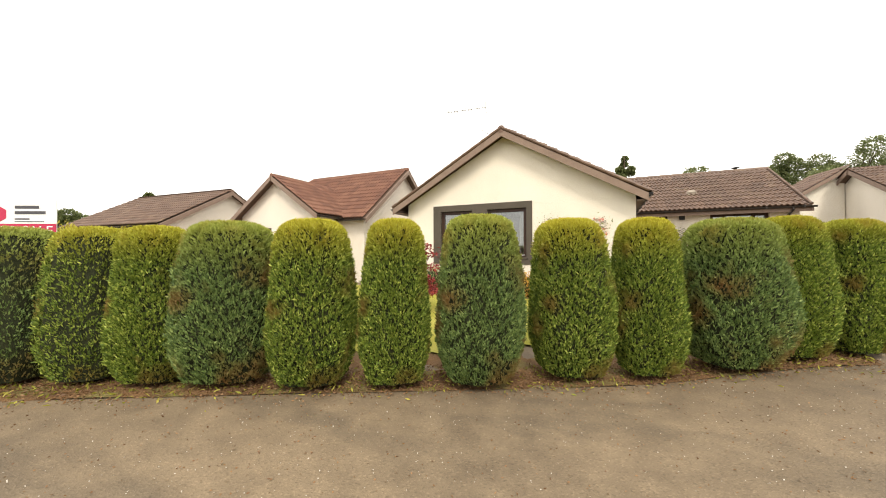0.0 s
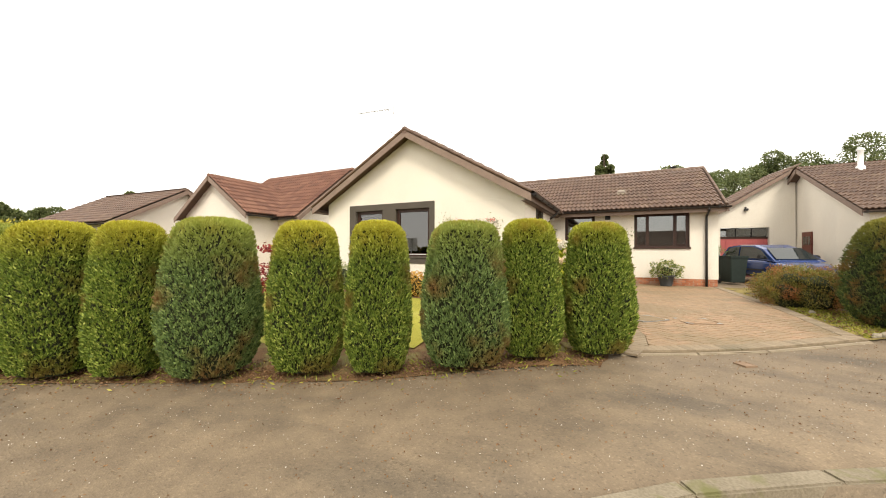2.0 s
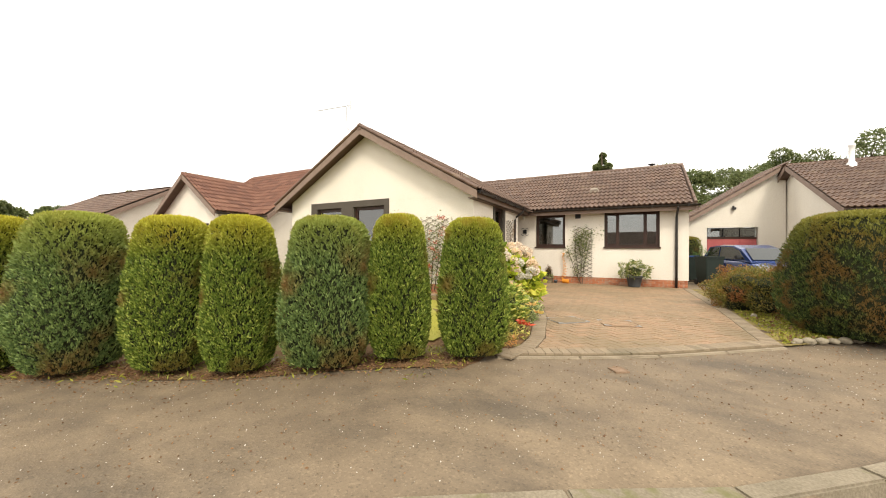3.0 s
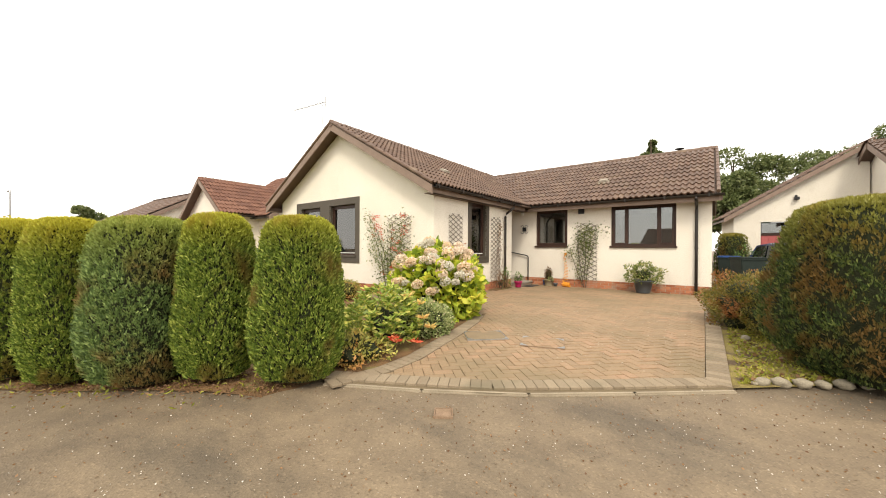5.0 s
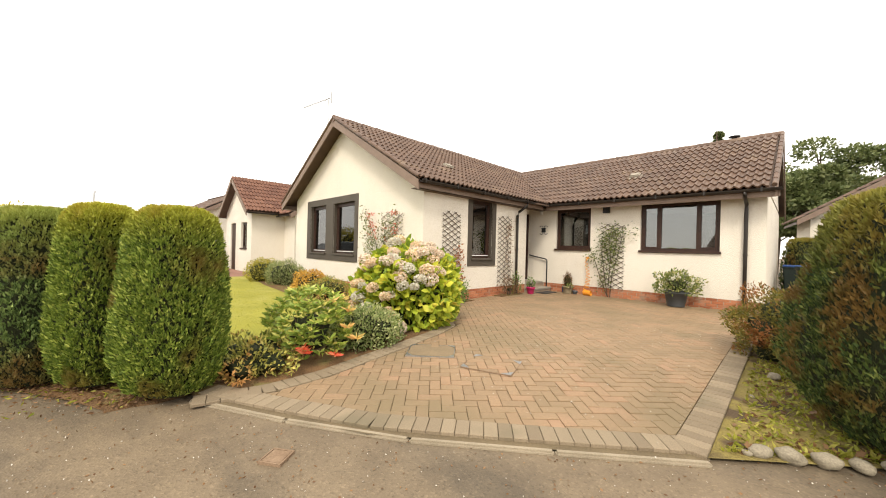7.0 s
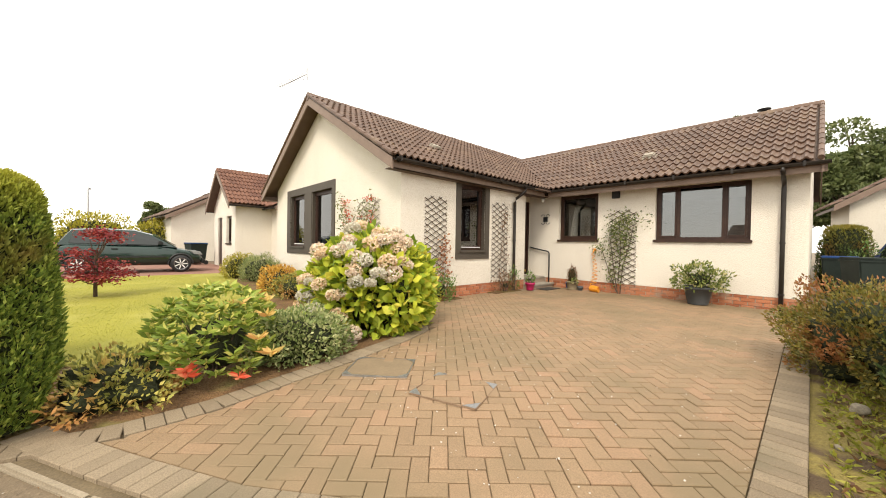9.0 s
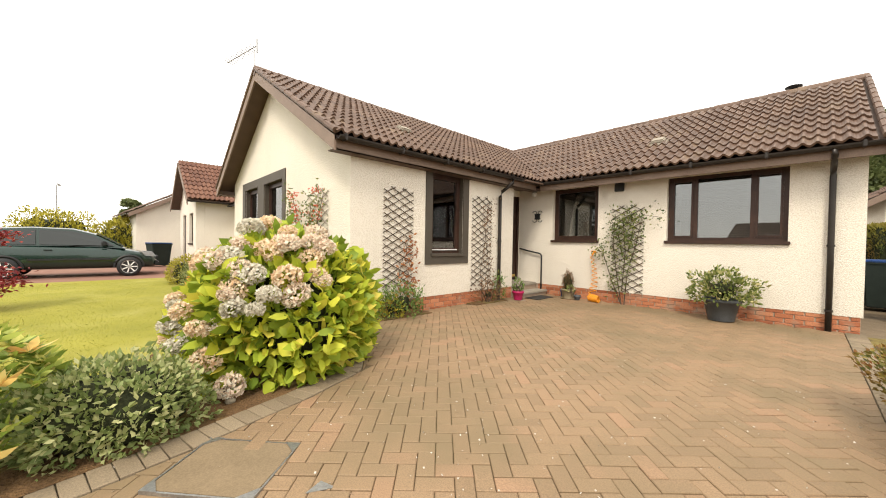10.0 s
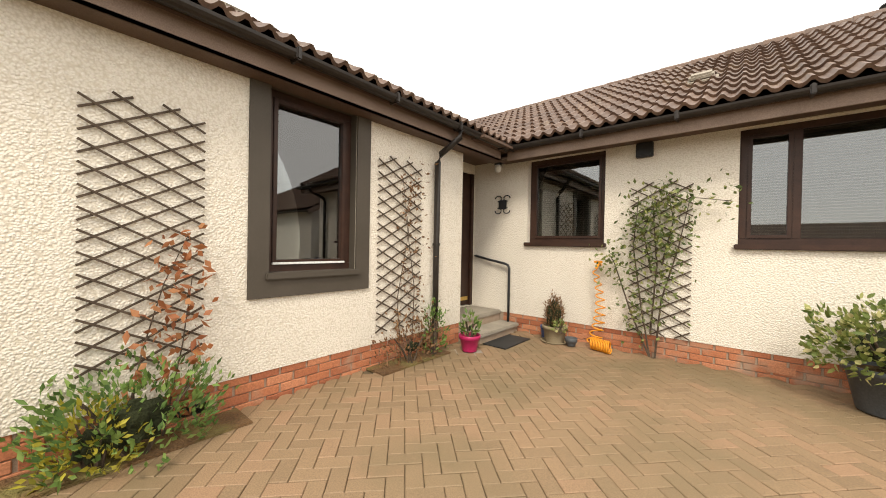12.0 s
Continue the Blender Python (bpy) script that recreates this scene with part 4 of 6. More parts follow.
for k in range(3):
    boxed("pane", (10.792, 10.798, 20.45 + 0.23 * k, 20.62 + 0.23 * k, 1.5, 1.85), GLASS, gh, 0)
flue = part("flue", lathe(bmesh.new(), [(0.14, 4.2), (0.14, 4.62), (0.085, 4.68), (0.085, 5.25), (0.11, 5.28), (0.11, 5.34), (0.06, 5.38)], 14, (12.2, 20.2, 0)), WHITE, gh, "pale flue pipe", True)
part("security_light", box(box(bmesh.new(), 0.86, 1.0, -0.14, -0.02, 2.95, 3.05, 0.01), 0.9, 0.96, -0.05, 0.0, 3.02, 3.12), BLACK, rh)


# ---- trees ----
def tree(x, y, h, crown, mat, label, seed, n=5000, size=0.35, trunk=0.3, z=0.0, clumps=26, bare=0.3, category="tree", name="tree"):
    rng = np.random.default_rng(seed)
    ob = empty(name, pose(x, y, z), label, category)
    bm = bmesh.new()
    tube(bm, [(0, 0, -0.2), (0.02 * h, 0, h * 0.3), (0, 0.02 * h, h * 0.62), (0, 0, h * 0.9)], trunk, 8, trunk * 0.15)
    cs = []
    for k in range(clumps):
        d = sphere_dirs(1, rng, -0.5)[0] * rng.uniform(0.45, 1.0)
        c = np.array([d[0] * crown, d[1] * crown, h * (bare + (1 - bare) * (0.5 + 0.46 * d[2]))])
        cs.append(c)
        s = np.array([0, 0, max(h * 0.15, c[2] - 0.25 * h * (0.5 + rng.uniform(0, 0.5)))])
        tube(bm, [s, (s + c) / 2 + np.array([0, 0, 0.03 * h]), c], trunk * 0.28, 5, trunk * 0.06)
    part("trunk", bm, BARK, ob)
    per = n // clumps
    pts, axs = [], []
    for c in cs:
        d = sphere_dirs(per, rng, -0.8)
        r = crown * rng.uniform(0.22, 0.42)
        pts.append(c + d * np.array([r, r, r * 0.7]) * (rng.uniform(0.3, 1.0, (per, 1)) ** 0.5))
        axs.append(d + rng.normal(size=(per, 3)) * 0.6)
    leaves("crown", np.concatenate(pts), np.concatenate(axs), size, size * 0.6, mat, ob, rng)
    return ob


# ---- front door, steps, rail ----
door = empty("front_door", Matrix(), "dark stained front door with brass letter plate in a porch", "door", kind="structure")
boxed("door_frame", (0.56, 0.62, 13.45, 13.52, 0.31, 2.45), STAIN, door)
boxed("door_frame", (0.56, 0.62, 14.40, 14.47, 0.31, 2.45), STAIN, door)
boxed("door_leaf", (0.54, 0.585, 13.52, 14.40, 0.32, 2.45), STAIN, door)
for z0, z1 in ((0.5, 1.0), (1.1, 1.6), (1.7, 2.2)):
    boxed("panel", (0.585, 0.597, 13.64, 14.28, z0, z1), STAIN, door, 0.006)
BRASS = surface("brass", (0.5, 0.33, 0.1), (0.65, 0.45, 0.15), 9, 80, 0.35, 0.1, 0.001, 0.9)
boxed("kick_plate", (0.598, 0.604, 13.6, 14.36, 0.40, 0.46), BRASS, door, 0)
step = empty("porch_step", Matrix(), "two weathered concrete steps up to the front door", "steps", kind="structure")
boxed("tread", (0.625, 1.17, 13.404, 14.476, 0.24, 0.30), SLAB, step, 0.012)
boxed("riser", (0.635, 1.15, 13.406, 14.474, 0.0, 0.24), MORTAR, step, 0.0)
boxed("tread", (1.17, 1.50, 13.45, 14.45, 0.10, 0.15), SLAB, step, 0.012)
boxed("riser", (1.175, 1.47, 13.47, 14.44, 0.0, 0.10), MORTAR, step, 0.0)
rail = empty("handrail", Matrix(), "black tubular steel handrail beside the porch step", "handrail")
part("bar", tube(bmesh.new(), [(0.70, 14.44, 1.12), (0.95, 14.42, 1.07), (1.25, 14.41, 1.02), (1.31, 14.41, 1.0), (1.335, 14.41, 0.95), (1.335, 14.41, 0.6), (1.335, 14.41, 0.13)], 0.019, 10), BLACK, rail, "", True)
part("rose", lathe(bmesh.new(), [(0.035, 0), (0.035, 0.012), (0.02, 0.018)], 14, (0.70, 14.44, 1.11)), BLACK, rail)
mat = boxed("door_mat", (1.53, 1.86, 13.45, 14.1, ground_z(1.7, 13.8) + 0.036, ground_z(1.7, 13.8) + 0.05), BLACK, None, 0.004)
tagged(mat, "black rubber door mat on the paving", "door mat")

# lamp, plaque, vents, cowl
lamp = empty("porch_lamp", pose(1.17, 14.3, 2.5), "round bulkhead lamp under the eaves", "lamp")
part("arm", tube(bmesh.new(), [(0, 0.15, 0.06), (0, 0.04, 0.08), (0, 0, 0.04)], 0.02, 8), BLACK, lamp)
part("cap", lathe(bmesh.new(), [(0.02, 0.05), (0.055, 0.03), (0.055, 0.0), (0.05, -0.005)], 16), BLACK, lamp)
part("globe", lathe(bmesh.new(), [(0.05, 0.0), (0.052, -0.05), (0.045, -0.09), (0.02, -0.11)], 16), WHITE, lamp, "opal glass", True)
plaque = empty("house_plaque", pose(1.17, 14.46, 1.92) @ Matrix.Scale(1.25, 4), "black wrought-iron scroll plaque on the wall", "plaque")
boxed("plate", (-0.055, 0.055, -0.012, 0.0, -0.055, 0.055), BLACK, plaque)
for sx in (-1, 1):
    for sz in (-1, 1):
        part("scroll", tube(bmesh.new(), [(sx * (0.06 + 0.045 * math.cos(t)), -0.006, sz * (0.075 + 0.035 * math.sin(t))) for t in [k * 0.7 for k in range(8)]], 0.007, 6), BLACK, plaque)
part("wall_vent", box(box(bmesh.new(), 3.0, 3.18, 14.42, 14.478, 2.36, 2.53, 0.008), 3.02, 3.16, 14.405, 14.42, 2.38, 2.40), BLACK, house, "dark plastic extract vent")


def roof_vent(m, parent):
    v = part("vent_tile", box(box(bmesh.new(), -0.13, 0.13, -0.1, 0.12, 0.02, 0.10, 0.025), -0.17, 0.17, -0.16, 0.16, 0.0, 0.03, 0.01), SLAB, parent, "grey raised vent tile")
    v.matrix_basis = m


roof_vent(slope_frame((0.25, 11.0, EZ + SL * 1.2 + 0.07), (0, 1, 0), (-1, 0, SL)), roof)
roof_vent(slope_frame((3.55, 15.3, EZ + SL * 1.25 + 0.07), (1, 0, 0), (0, 1, SL)), roof)
part("flue_cowl", lathe(bmesh.new(), [(0.06, -0.1), (0.06, 0.09), (0.14, 0.11), (0.14, 0.13), (0.03, 0.16)], 16, (5.5, 17.4, ez2 + 0.06)), BLACK, roof, "black flue cowl", True)
for y in (10.35, 12.55):
    boxed("air_brick", (1.186, 1.194, y, y + 0.2, 0.09, 0.16), BLACK, house, 0)
for x in (4.2, 2.4):
    boxed("air_brick", (x, x + 0.2, 14.484, 14.493, 0.09, 0.16), BRICK, house, 0)

aer = empty("tv_aerial", pose(RX - 0.3, 9.15, RZ - 0.02), "thin metal television aerial on a bent mast", "aerial")
part("mast", tube(bmesh.new(), [(0.3, 0, -0.1), (-0.1, 0, -0.02), (-0.32, -0.02, 0.12), (-0.36, -0.02, 0.45), (-0.36, -0.02, 0.78)], 0.014, 8), METAL, aer)
part("boom", tube(bmesh.new(), [(-0.2, 0.0, 0.82), (-1.35, -0.35, 0.72)], 0.010, 6), METAL, aer)
for k in range(13):
    c = Vector((-0.3 - 0.083 * k, -0.03 - 0.025 * k, 0.812 - 0.0073 * k))
    part("element", tube(bmesh.new(), [c + Vector((0.03, -0.10, 0.02)), c + Vector((-0.03, 0.10, -0.02))], 0.008, 5), METAL, aer)
part("reflector", tube(bmesh.new(), [(-0.22, 0.0, 0.98), (-0.2, 0.0, 0.66)], 0.02, 6), METAL, aer)


# ---- trellises and climbers ----
TIMBER = surface("weathered_trellis_wood", (0.05, 0.035, 0.025), (0.10, 0.072, 0.05), 9, 120, 0.9, 0.4, 0.002)


def trellis(m, w, h, label, n=11, mat=TIMBER):
    """An expanding lattice of thin laths, in two crossing layers."""
    ob = empty("trellis", m, label, "trellis", "wall trellises")
    dx = w / 4
    rise = h / n
    for layer, s in ((0, 1), (1, -1)):
        for k in range(-2, n + 1):
            z0, z1 = k * rise, k * rise + 2.6 * rise
            x0, x1 = (0, w) if s > 0 else (w, 0)
            a, b = Vector((x0, z0, 0)), Vector((x1, z1, 0))
            lo, hi = max(0, (0 - z0) / (z1 - z0)), min(1, (h - z0) / (z1 - z0))
            if hi - lo < 0.12:
                continue
            p, q = a + (b - a) * lo, a + (b - a) * hi
            v = (q - p)
            bm = box(bmesh.new(), 0, v.length, -0.0065, 0.0065, 0.006 + 0.008 * layer, 0.013 + 0.008 * layer, 0, Matrix.Translation(p) @ Matrix.Rotation(math.atan2(v.y, v.x), 4, "Z"))
            part("lath", bm, mat, ob)
    return ob


SIDE_T = Matrix(((0, 0, 1, 1.205), (1, 0, 0, 9.92), (0, 1, 0, 0.5), (0, 0, 0, 1)))
trellis(SIDE_T, 0.6, 1.62, "weathered expanding trellis screwed to the side wall", 13)
trellis(Matrix(((0, 0, 1, 1.205), (1, 0, 0, 12.0), (0, 1, 0, 0.38), (0, 0, 0, 1))), 0.62, 1.8, "weathered trellis with a thin climber by the downpipe", 14)
BACK_T = Matrix(((1, 0, 0, 2.95), (0, 0, -1, 14.474), (0, 1, 0, 0.28), (0, 0, 0, 1)))
trellis(BACK_T, 0.62, 1.78, "weathered trellis carrying a rose on the back wall", 13)
trellis(Matrix(((1, 0, 0, -0.35), (0, 0, -1, 9.345), (0, 1, 0, 0.6), (0, 0, 0, 1))), 0.85, 1.5, "pale grey weathered trellis on the gable wall", 10, SLAB)


def climber(name, paths, n, size, mat, label, seed, r=0.012, spread=0.12, flat=None):
    """Twining stems with leaves; flat: the wall's outward direction."""
    rng = np.random.default_rng(seed)
    ob = empty(name, Matrix(), label, "climbing plant")
    pts, ax = [], []
    for p in paths:
        p = [np.array(q, float) for q in p]
        part("stem", tube(bmesh.new(), p, r, 5, r * 0.4), BARK, ob)
        for k in range(n // len(paths)):
            t = rng.uniform(0.15, 1) * (len(p) - 1)
            i = min(int(t), len(p) - 2)
            q = p[i] + (p[i + 1] - p[i]) * (t - i) + rng.normal(size=3) * spread * (1 - 0.8 * np.abs(np.array(flat)))
            q = q + np.array(flat) * rng.uniform(0.02, 0.12)
            pts.append(q)
            ax.append(rng.normal(size=3) + np.array(flat) * 0.6)
    leaves("foliage", np.array(pts), np.array(ax), size, size * 0.55, mat, ob, rng)
    return ob


F, E_ = (0, -1, 0), (1, 0, 0)
climber("climbing_rose", [[(3.2, 14.4, 0.02), (3.1, 14.4, 0.6), (3.0, 14.42, 1.3), (3.05, 14.4, 1.9)], [(3.25, 14.4, 0.02), (3.3, 14.4, 0.7), (3.45, 14.42, 1.3), (3.55, 14.4, 1.85), (3.9, 14.38, 1.78)], [(3.2, 14.4, 0.3), (3.25, 14.4, 1.1), (3.2, 14.4, 1.75), (3.4, 14.4, 1.95)], [(3.2, 14.4, 0.02), (3.0, 14.4, 0.5), (2.8, 14.4, 1.1), (2.75, 14.38, 1.2)], [(3.2, 14.4, 1.0), (3.1, 14.4, 1.5), (3.25, 14.4, 1.85)], [(3.3, 14.4, 1.1), (3.4, 14.4, 1.6), (3.35, 14.4, 1.9)]], 1000, 0.062, ROSE, "rambling rose with sparse green leaves on its trellis", 31, flat=F, spread=0.09)
firethorn = climber("firethorn", [[(-0.2, 9.3, 0.1), (-0.3, 9.3, 0.9), (-0.7, 9.3, 1.7), (-1.05, 9.3, 2.15)], [(0, 9.3, 0.1), (0.05, 9.3, 1.0), (0.2, 9.3, 1.6), (0.4, 9.3, 2.0)], [(-0.1, 9.3, 0.1), (-0.2, 9.3, 1.1), (-0.1, 9.3, 1.9)]], 1000, 0.055, ROSE, "green firethorn with clusters of red berries on the gable", 32, flat=F, spread=0.12)
climber("wall_shrub", [[(-0.3, 9.3, 0.1), (-0.5, 9.3, 0.9), (-0.8, 9.3, 1.6)], [(0.1, 9.3, 0.1), (0.2, 9.3, 0.8), (0.3, 9.3, 1.4)]], 800, 0.06, ROSE, "green climbing shrub against the gable wall", 33, flat=F, spread=0.16)
BERRY = surface("red_berry", (0.50, 0.04, 0.015), (0.68, 0.09, 0.03), 9, 60, 0.35, 0.1, 0.001)
brng = np.random.default_rng(36)
bm = bmesh.new()
for k in range(46):
    z = brng.uniform(0.45, 2.1)
    cx = brng.choice([-0.3 - 0.25 * max(0, z - 0.9), 0.05 + 0.17 * max(0, z - 1.0), 0.35]) + brng.normal() * 0.1
    for q in range(10):
        bmesh.ops.create_icosphere(bm, subdivisions=1, radius=0.010, matrix=Matrix.Translation(Vector((cx, 9.2 + brng.uniform(-0.06, 0.05), z)) + Vector(brng.normal(size=3)) * 0.03))
tagged(part("berry_mass", bm, BERRY, firethorn, "scarlet berries"), kind="stuff")
climber("withered_clematis", [[(1.27, 10.1, 0.05), (1.25, 10.2, 0.6), (1.25, 10.3, 1.0), (1.25, 10.42, 1.3)], [(1.27, 10.3, 0.05), (1.25, 10.4, 0.6), (1.25, 10.45, 1.05)]], 200, 0.07, RUST, "withered climber with rusty leaves on the trellis", 34, r=0.006, flat=E_, spread=0.07)
climber("withered_clematis", [[(1.27, 12.3, 0.05), (1.25, 12.25, 0.7), (1.25, 12.4, 1.4), (1.25, 12.3, 2.0)], [(1.27, 12.45, 0.05), (1.25, 12.5, 0.8), (1.25, 12.35, 1.6), (1.25, 12.5, 2.05)]], 260, 0.045, BROWNLEAF, "thin brown climber twining through the trellis", 35, r=0.006, flat=E_, spread=0.1)

# planting pockets at the foot of the side wall
for x, y, a, b in ((1.33, 10.2, 0.16, 0.55), (1.33, 12.4, 0.14, 0.5)):
    p = part("soil_pocket", box(bmesh.new(), x - a, x + a, y - b, y + b, 0.03, 0.05, 0.008), SOIL)
    tagged(p, "small pocket of bare soil by the wall", "soil bed", kind="structure")
bush("border_plant", 1.42, 10.15, 0.22, 0.42, 0.5, 900, 0.055, GREEN, "leggy green border plant with cream flowers by the wall", 41, z=0.04, lump=0.35, core=0.4, up=0.8)
bush("border_plant", 1.40, 9.98, 0.16, 0.2, 0.35, 400, 0.05, YELLOW, "yellowing border plant at the wall corner", 42, z=0.04, lump=0.3, core=0.4, up=0.7)
bush("border_plant", 1.38, 12.35, 0.15, 0.4, 0.42, 360, 0.05, BROWNLEAF, "dry straggly stems in a soil pocket", 43, z=0.04, lump=0.4, core=0.2, up=1.0)
bush("border_plant", 1.36, 12.72, 0.12, 0.14, 0.6, 240, 0.05, GREEN, "slender green plant beside the downpipe", 44, z=0.04, lump=0.3, core=0.2, up=1.0)


# ---- pots and hose ----
def pot(x, y, r0, r1, h, mat, label, saucer=None):
    z = ground_z(x, y) + 0.037
    ob = empty("plant_pot", pose(x, y, z), label, "plant pot")
    part("pot_body", lathe(bmesh.new(), [(r0, 0.01), (r0 * 1.02, 0.02), (r1 * 0.96, h - 0.05), (r1 * 1.06, h - 0.045), (r1 * 1.07, h), (r1 * 0.97, h), (r1 * 0.93, h - 0.05)], 28), mat, ob, "", True)
    part("compost", lathe(bmesh.new(), [(r1 * 0.9, h - 0.06), (r1 * 0.91, h - 0.045), (0.02, h - 0.035)], 20), SOIL, ob)
    if saucer:
        part("saucer", lathe(bmesh.new(), [(r0 * 1.3, 0.0), (r0 * 1.45, 0.02), (r0 * 1.4, 0.025), (r0 * 1.2, 0.008)], 24), saucer, ob)
    return z + h


GREY_POT = surface("slate_grey_plastic", (0.05, 0.055, 0.06), (0.085, 0.09, 0.095), 6, 80, 0.45, 0.1, 0.001)
MAGENTA = surface("magenta_plastic", (0.32, 0.012, 0.07), (0.42, 0.02, 0.10), 6, 80, 0.35, 0.1, 0.001)
CLAY = surface("mossy_clay", (0.22, 0.17, 0.10), (0.32, 0.26, 0.17), 6, 90, 0.9, 0.5, 0.003)
ORANGE = surface("orange_hose_plastic", (0.72, 0.26, 0.02), (0.82, 0.34, 0.03), 6, 80, 0.35, 0.1, 0.001)
t = pot(4.87, 14.05, 0.17, 0.245, 0.36, GREY_POT, "slate-grey plastic pot holding a variegated shrub")
bush("pot_shrub", 4.87, 14.05, 0.44, 0.40, 0.5, 1150, 0.062, VARIEG, "cream-edged variegated shrub growing in a grey pot", 51, z=t - 0.06, lump=0.32, slim=0.55, core=0.45, broad=True)
t = pot(1.58, 13.10, 0.085, 0.12, 0.20, MAGENTA, "magenta plastic pot on a concrete slab")
bush("pot_plant", 1.58, 13.10, 0.10, 0.10, 0.28, 110, 0.07, GREEN, "small leafy green plant in a magenta pot", 52, z=t - 0.04, core=0.2, up=1.0)
s = boxed("paving_slab", (1.40, 1.74, 12.93, 13.27, 0.03, 0.036), SLAB, None, 0.002)
tagged(s, "pale concrete slab under the magenta pot", "slab")
t = pot(2.14, 14.22, 0.12, 0.15, 0.22, CLAY, "buff clay pot with saucer beside the wall", CLAY)
bush("pot_conifer", 2.12, 14.24, 0.12, 0.12, 0.42, 700, 0.04, BROWNLEAF, "brown dwarf conifer dying in a clay pot", 53, z=t - 0.04, slim=0.3, up=1.2)
bush("pot_plant", 2.24, 14.12, 0.08, 0.08, 0.12, 90, 0.05, VARIEG, "trailing cream-leaved plant in the clay pot", 54, z=t - 0.05, core=0.2)
BLUEP = surface("blue_glaze", (0.03, 0.06, 0.16), (0.06, 0.10, 0.24), 6, 80, 0.3, 0.1, 0.001)
pot(1.97, 14.34, 0.06, 0.075, 0.17, BLUEP, "small blue glazed pot beside the clay pot")
pot(2.38, 14.16, 0.05, 0.07, 0.11, GREY_POT, "small dark round pot on the paving")
hose = empty("garden_hose", Matrix(), "orange coiled garden hose hanging from a wall tap", "hose")
part("tap", box(tube(bmesh.new(), [(2.62, 14.47, 1.07), (2.62, 14.38, 1.08), (2.6, 14.35, 1.02)], 0.018, 8), 2.57, 2.67, 14.36, 14.39, 1.09, 1.12, 0.006), ORANGE, hose, "orange tap connector")
pts = []
for k in range(170):
    u = k / 169
    pts.append((2.58 + 0.08 * math.sin(u * 3.0) + 0.055 * math.cos(k * 0.36) * (0.5 + u), 14.36 + 0.05 * math.sin(k * 0.36) * (0.5 + u), 1.02 - 0.92 * u))
part("coil", tube(bmesh.new(), pts, 0.008, 6), ORANGE, hose, "", True)
part("coil", tube(bmesh.new(), [(2.60 + 0.0019 * k, 14.24 - 0.0006 * k + 0.07 * math.cos(k * 0.6), 0.11 + 0.07 * math.sin(k * 0.6)) for k in range(126)], 0.008, 6), ORANGE, hose, "", True)

# inspection covers in the drive and footpath
RUSTY = surface("rusty_cover", (0.16, 0.10, 0.06), (0.25, 0.17, 0.11), 8, 90, 0.8, 0.5, 0.003)
COVERP = surface("cover_concrete", (0.165, 0.122, 0.072), (0.225, 0.165, 0.10), 5, 120, 0.9, 0.4, 0.003)


def cover(x, y, w, d, rot, mat, label, corners=True, lift=0.038):
    ob = empty("inspection_cover", pose(x, y, ground_z(x, y) + lift, 0, 0, rot), label, "cover")
    boxed("plate", (-w / 2 + 0.012, w / 2 - 0.012, -d / 2 + 0.012, d / 2 - 0.012, -0.02, 0.004), mat, ob, 0.003)
    for q in ((-w / 2, w / 2, -d / 2, -d / 2 + 0.01), (-w / 2, w / 2, d / 2 - 0.01, d / 2), (-w / 2, -w / 2 + 0.01, -d / 2 + 0.01, d / 2 - 0.01), (w / 2 - 0.01, w / 2, -d / 2 + 0.01, d / 2 - 0.01)):
        boxed("frame_bar", (*q, -0.02, 0.005), METAL if corners else RUSTY, ob, 0)
    if corners:
        for sx in (-1, 1):
            for sy in (-1, 1):
                part("corner_plate", prism(bmesh.new(), [(sx * w / 2, sy * d / 2, 0.005), (sx * (w / 2 - 0.09), sy * d / 2, 0.005), (sx * w / 2, sy * (d / 2 - 0.09), 0.005)], (0, 0, 0.004)), METAL, ob)
    return ob


cover(3.80, 7.27, 0.56, 0.46, 42, COVERP, "recessed drain cover filled with plain concrete in the drive")
cover(4.63, 5.21, 0.15, 0.15, 35, RUSTY, "small rusty metal stop-tap cover in the footpath", False, 0.012)
fr = empty("inspection_cover", pose(4.57, 7.45, ground_z(4.57, 7.45) + 0.041, 0, 0, 20), "metal corner plates of a paved drain cover", "cover")
for sx, sy in ((-1, -1), (1, -1), (1, 1), (-1, 1)):
    part("corner_plate", prism(bmesh.new(), [(sx * 0.27, sy * 0.24, 0), (sx * 0.17, sy * 0.24, 0), (sx * 0.27, sy * 0.14, 0)], (0, 0, 0.004)), METAL, fr)
for q in ((-0.27, 0.27, -0.246, -0.24), (-0.27, 0.27, 0.24, 0.246), (-0.276, -0.27, -0.24, 0.24), (0.27, 0.276, -0.24, 0.24)):
    boxed("frame_bar", (*q, -0.01, 0.001), RUSTY, fr, 0)

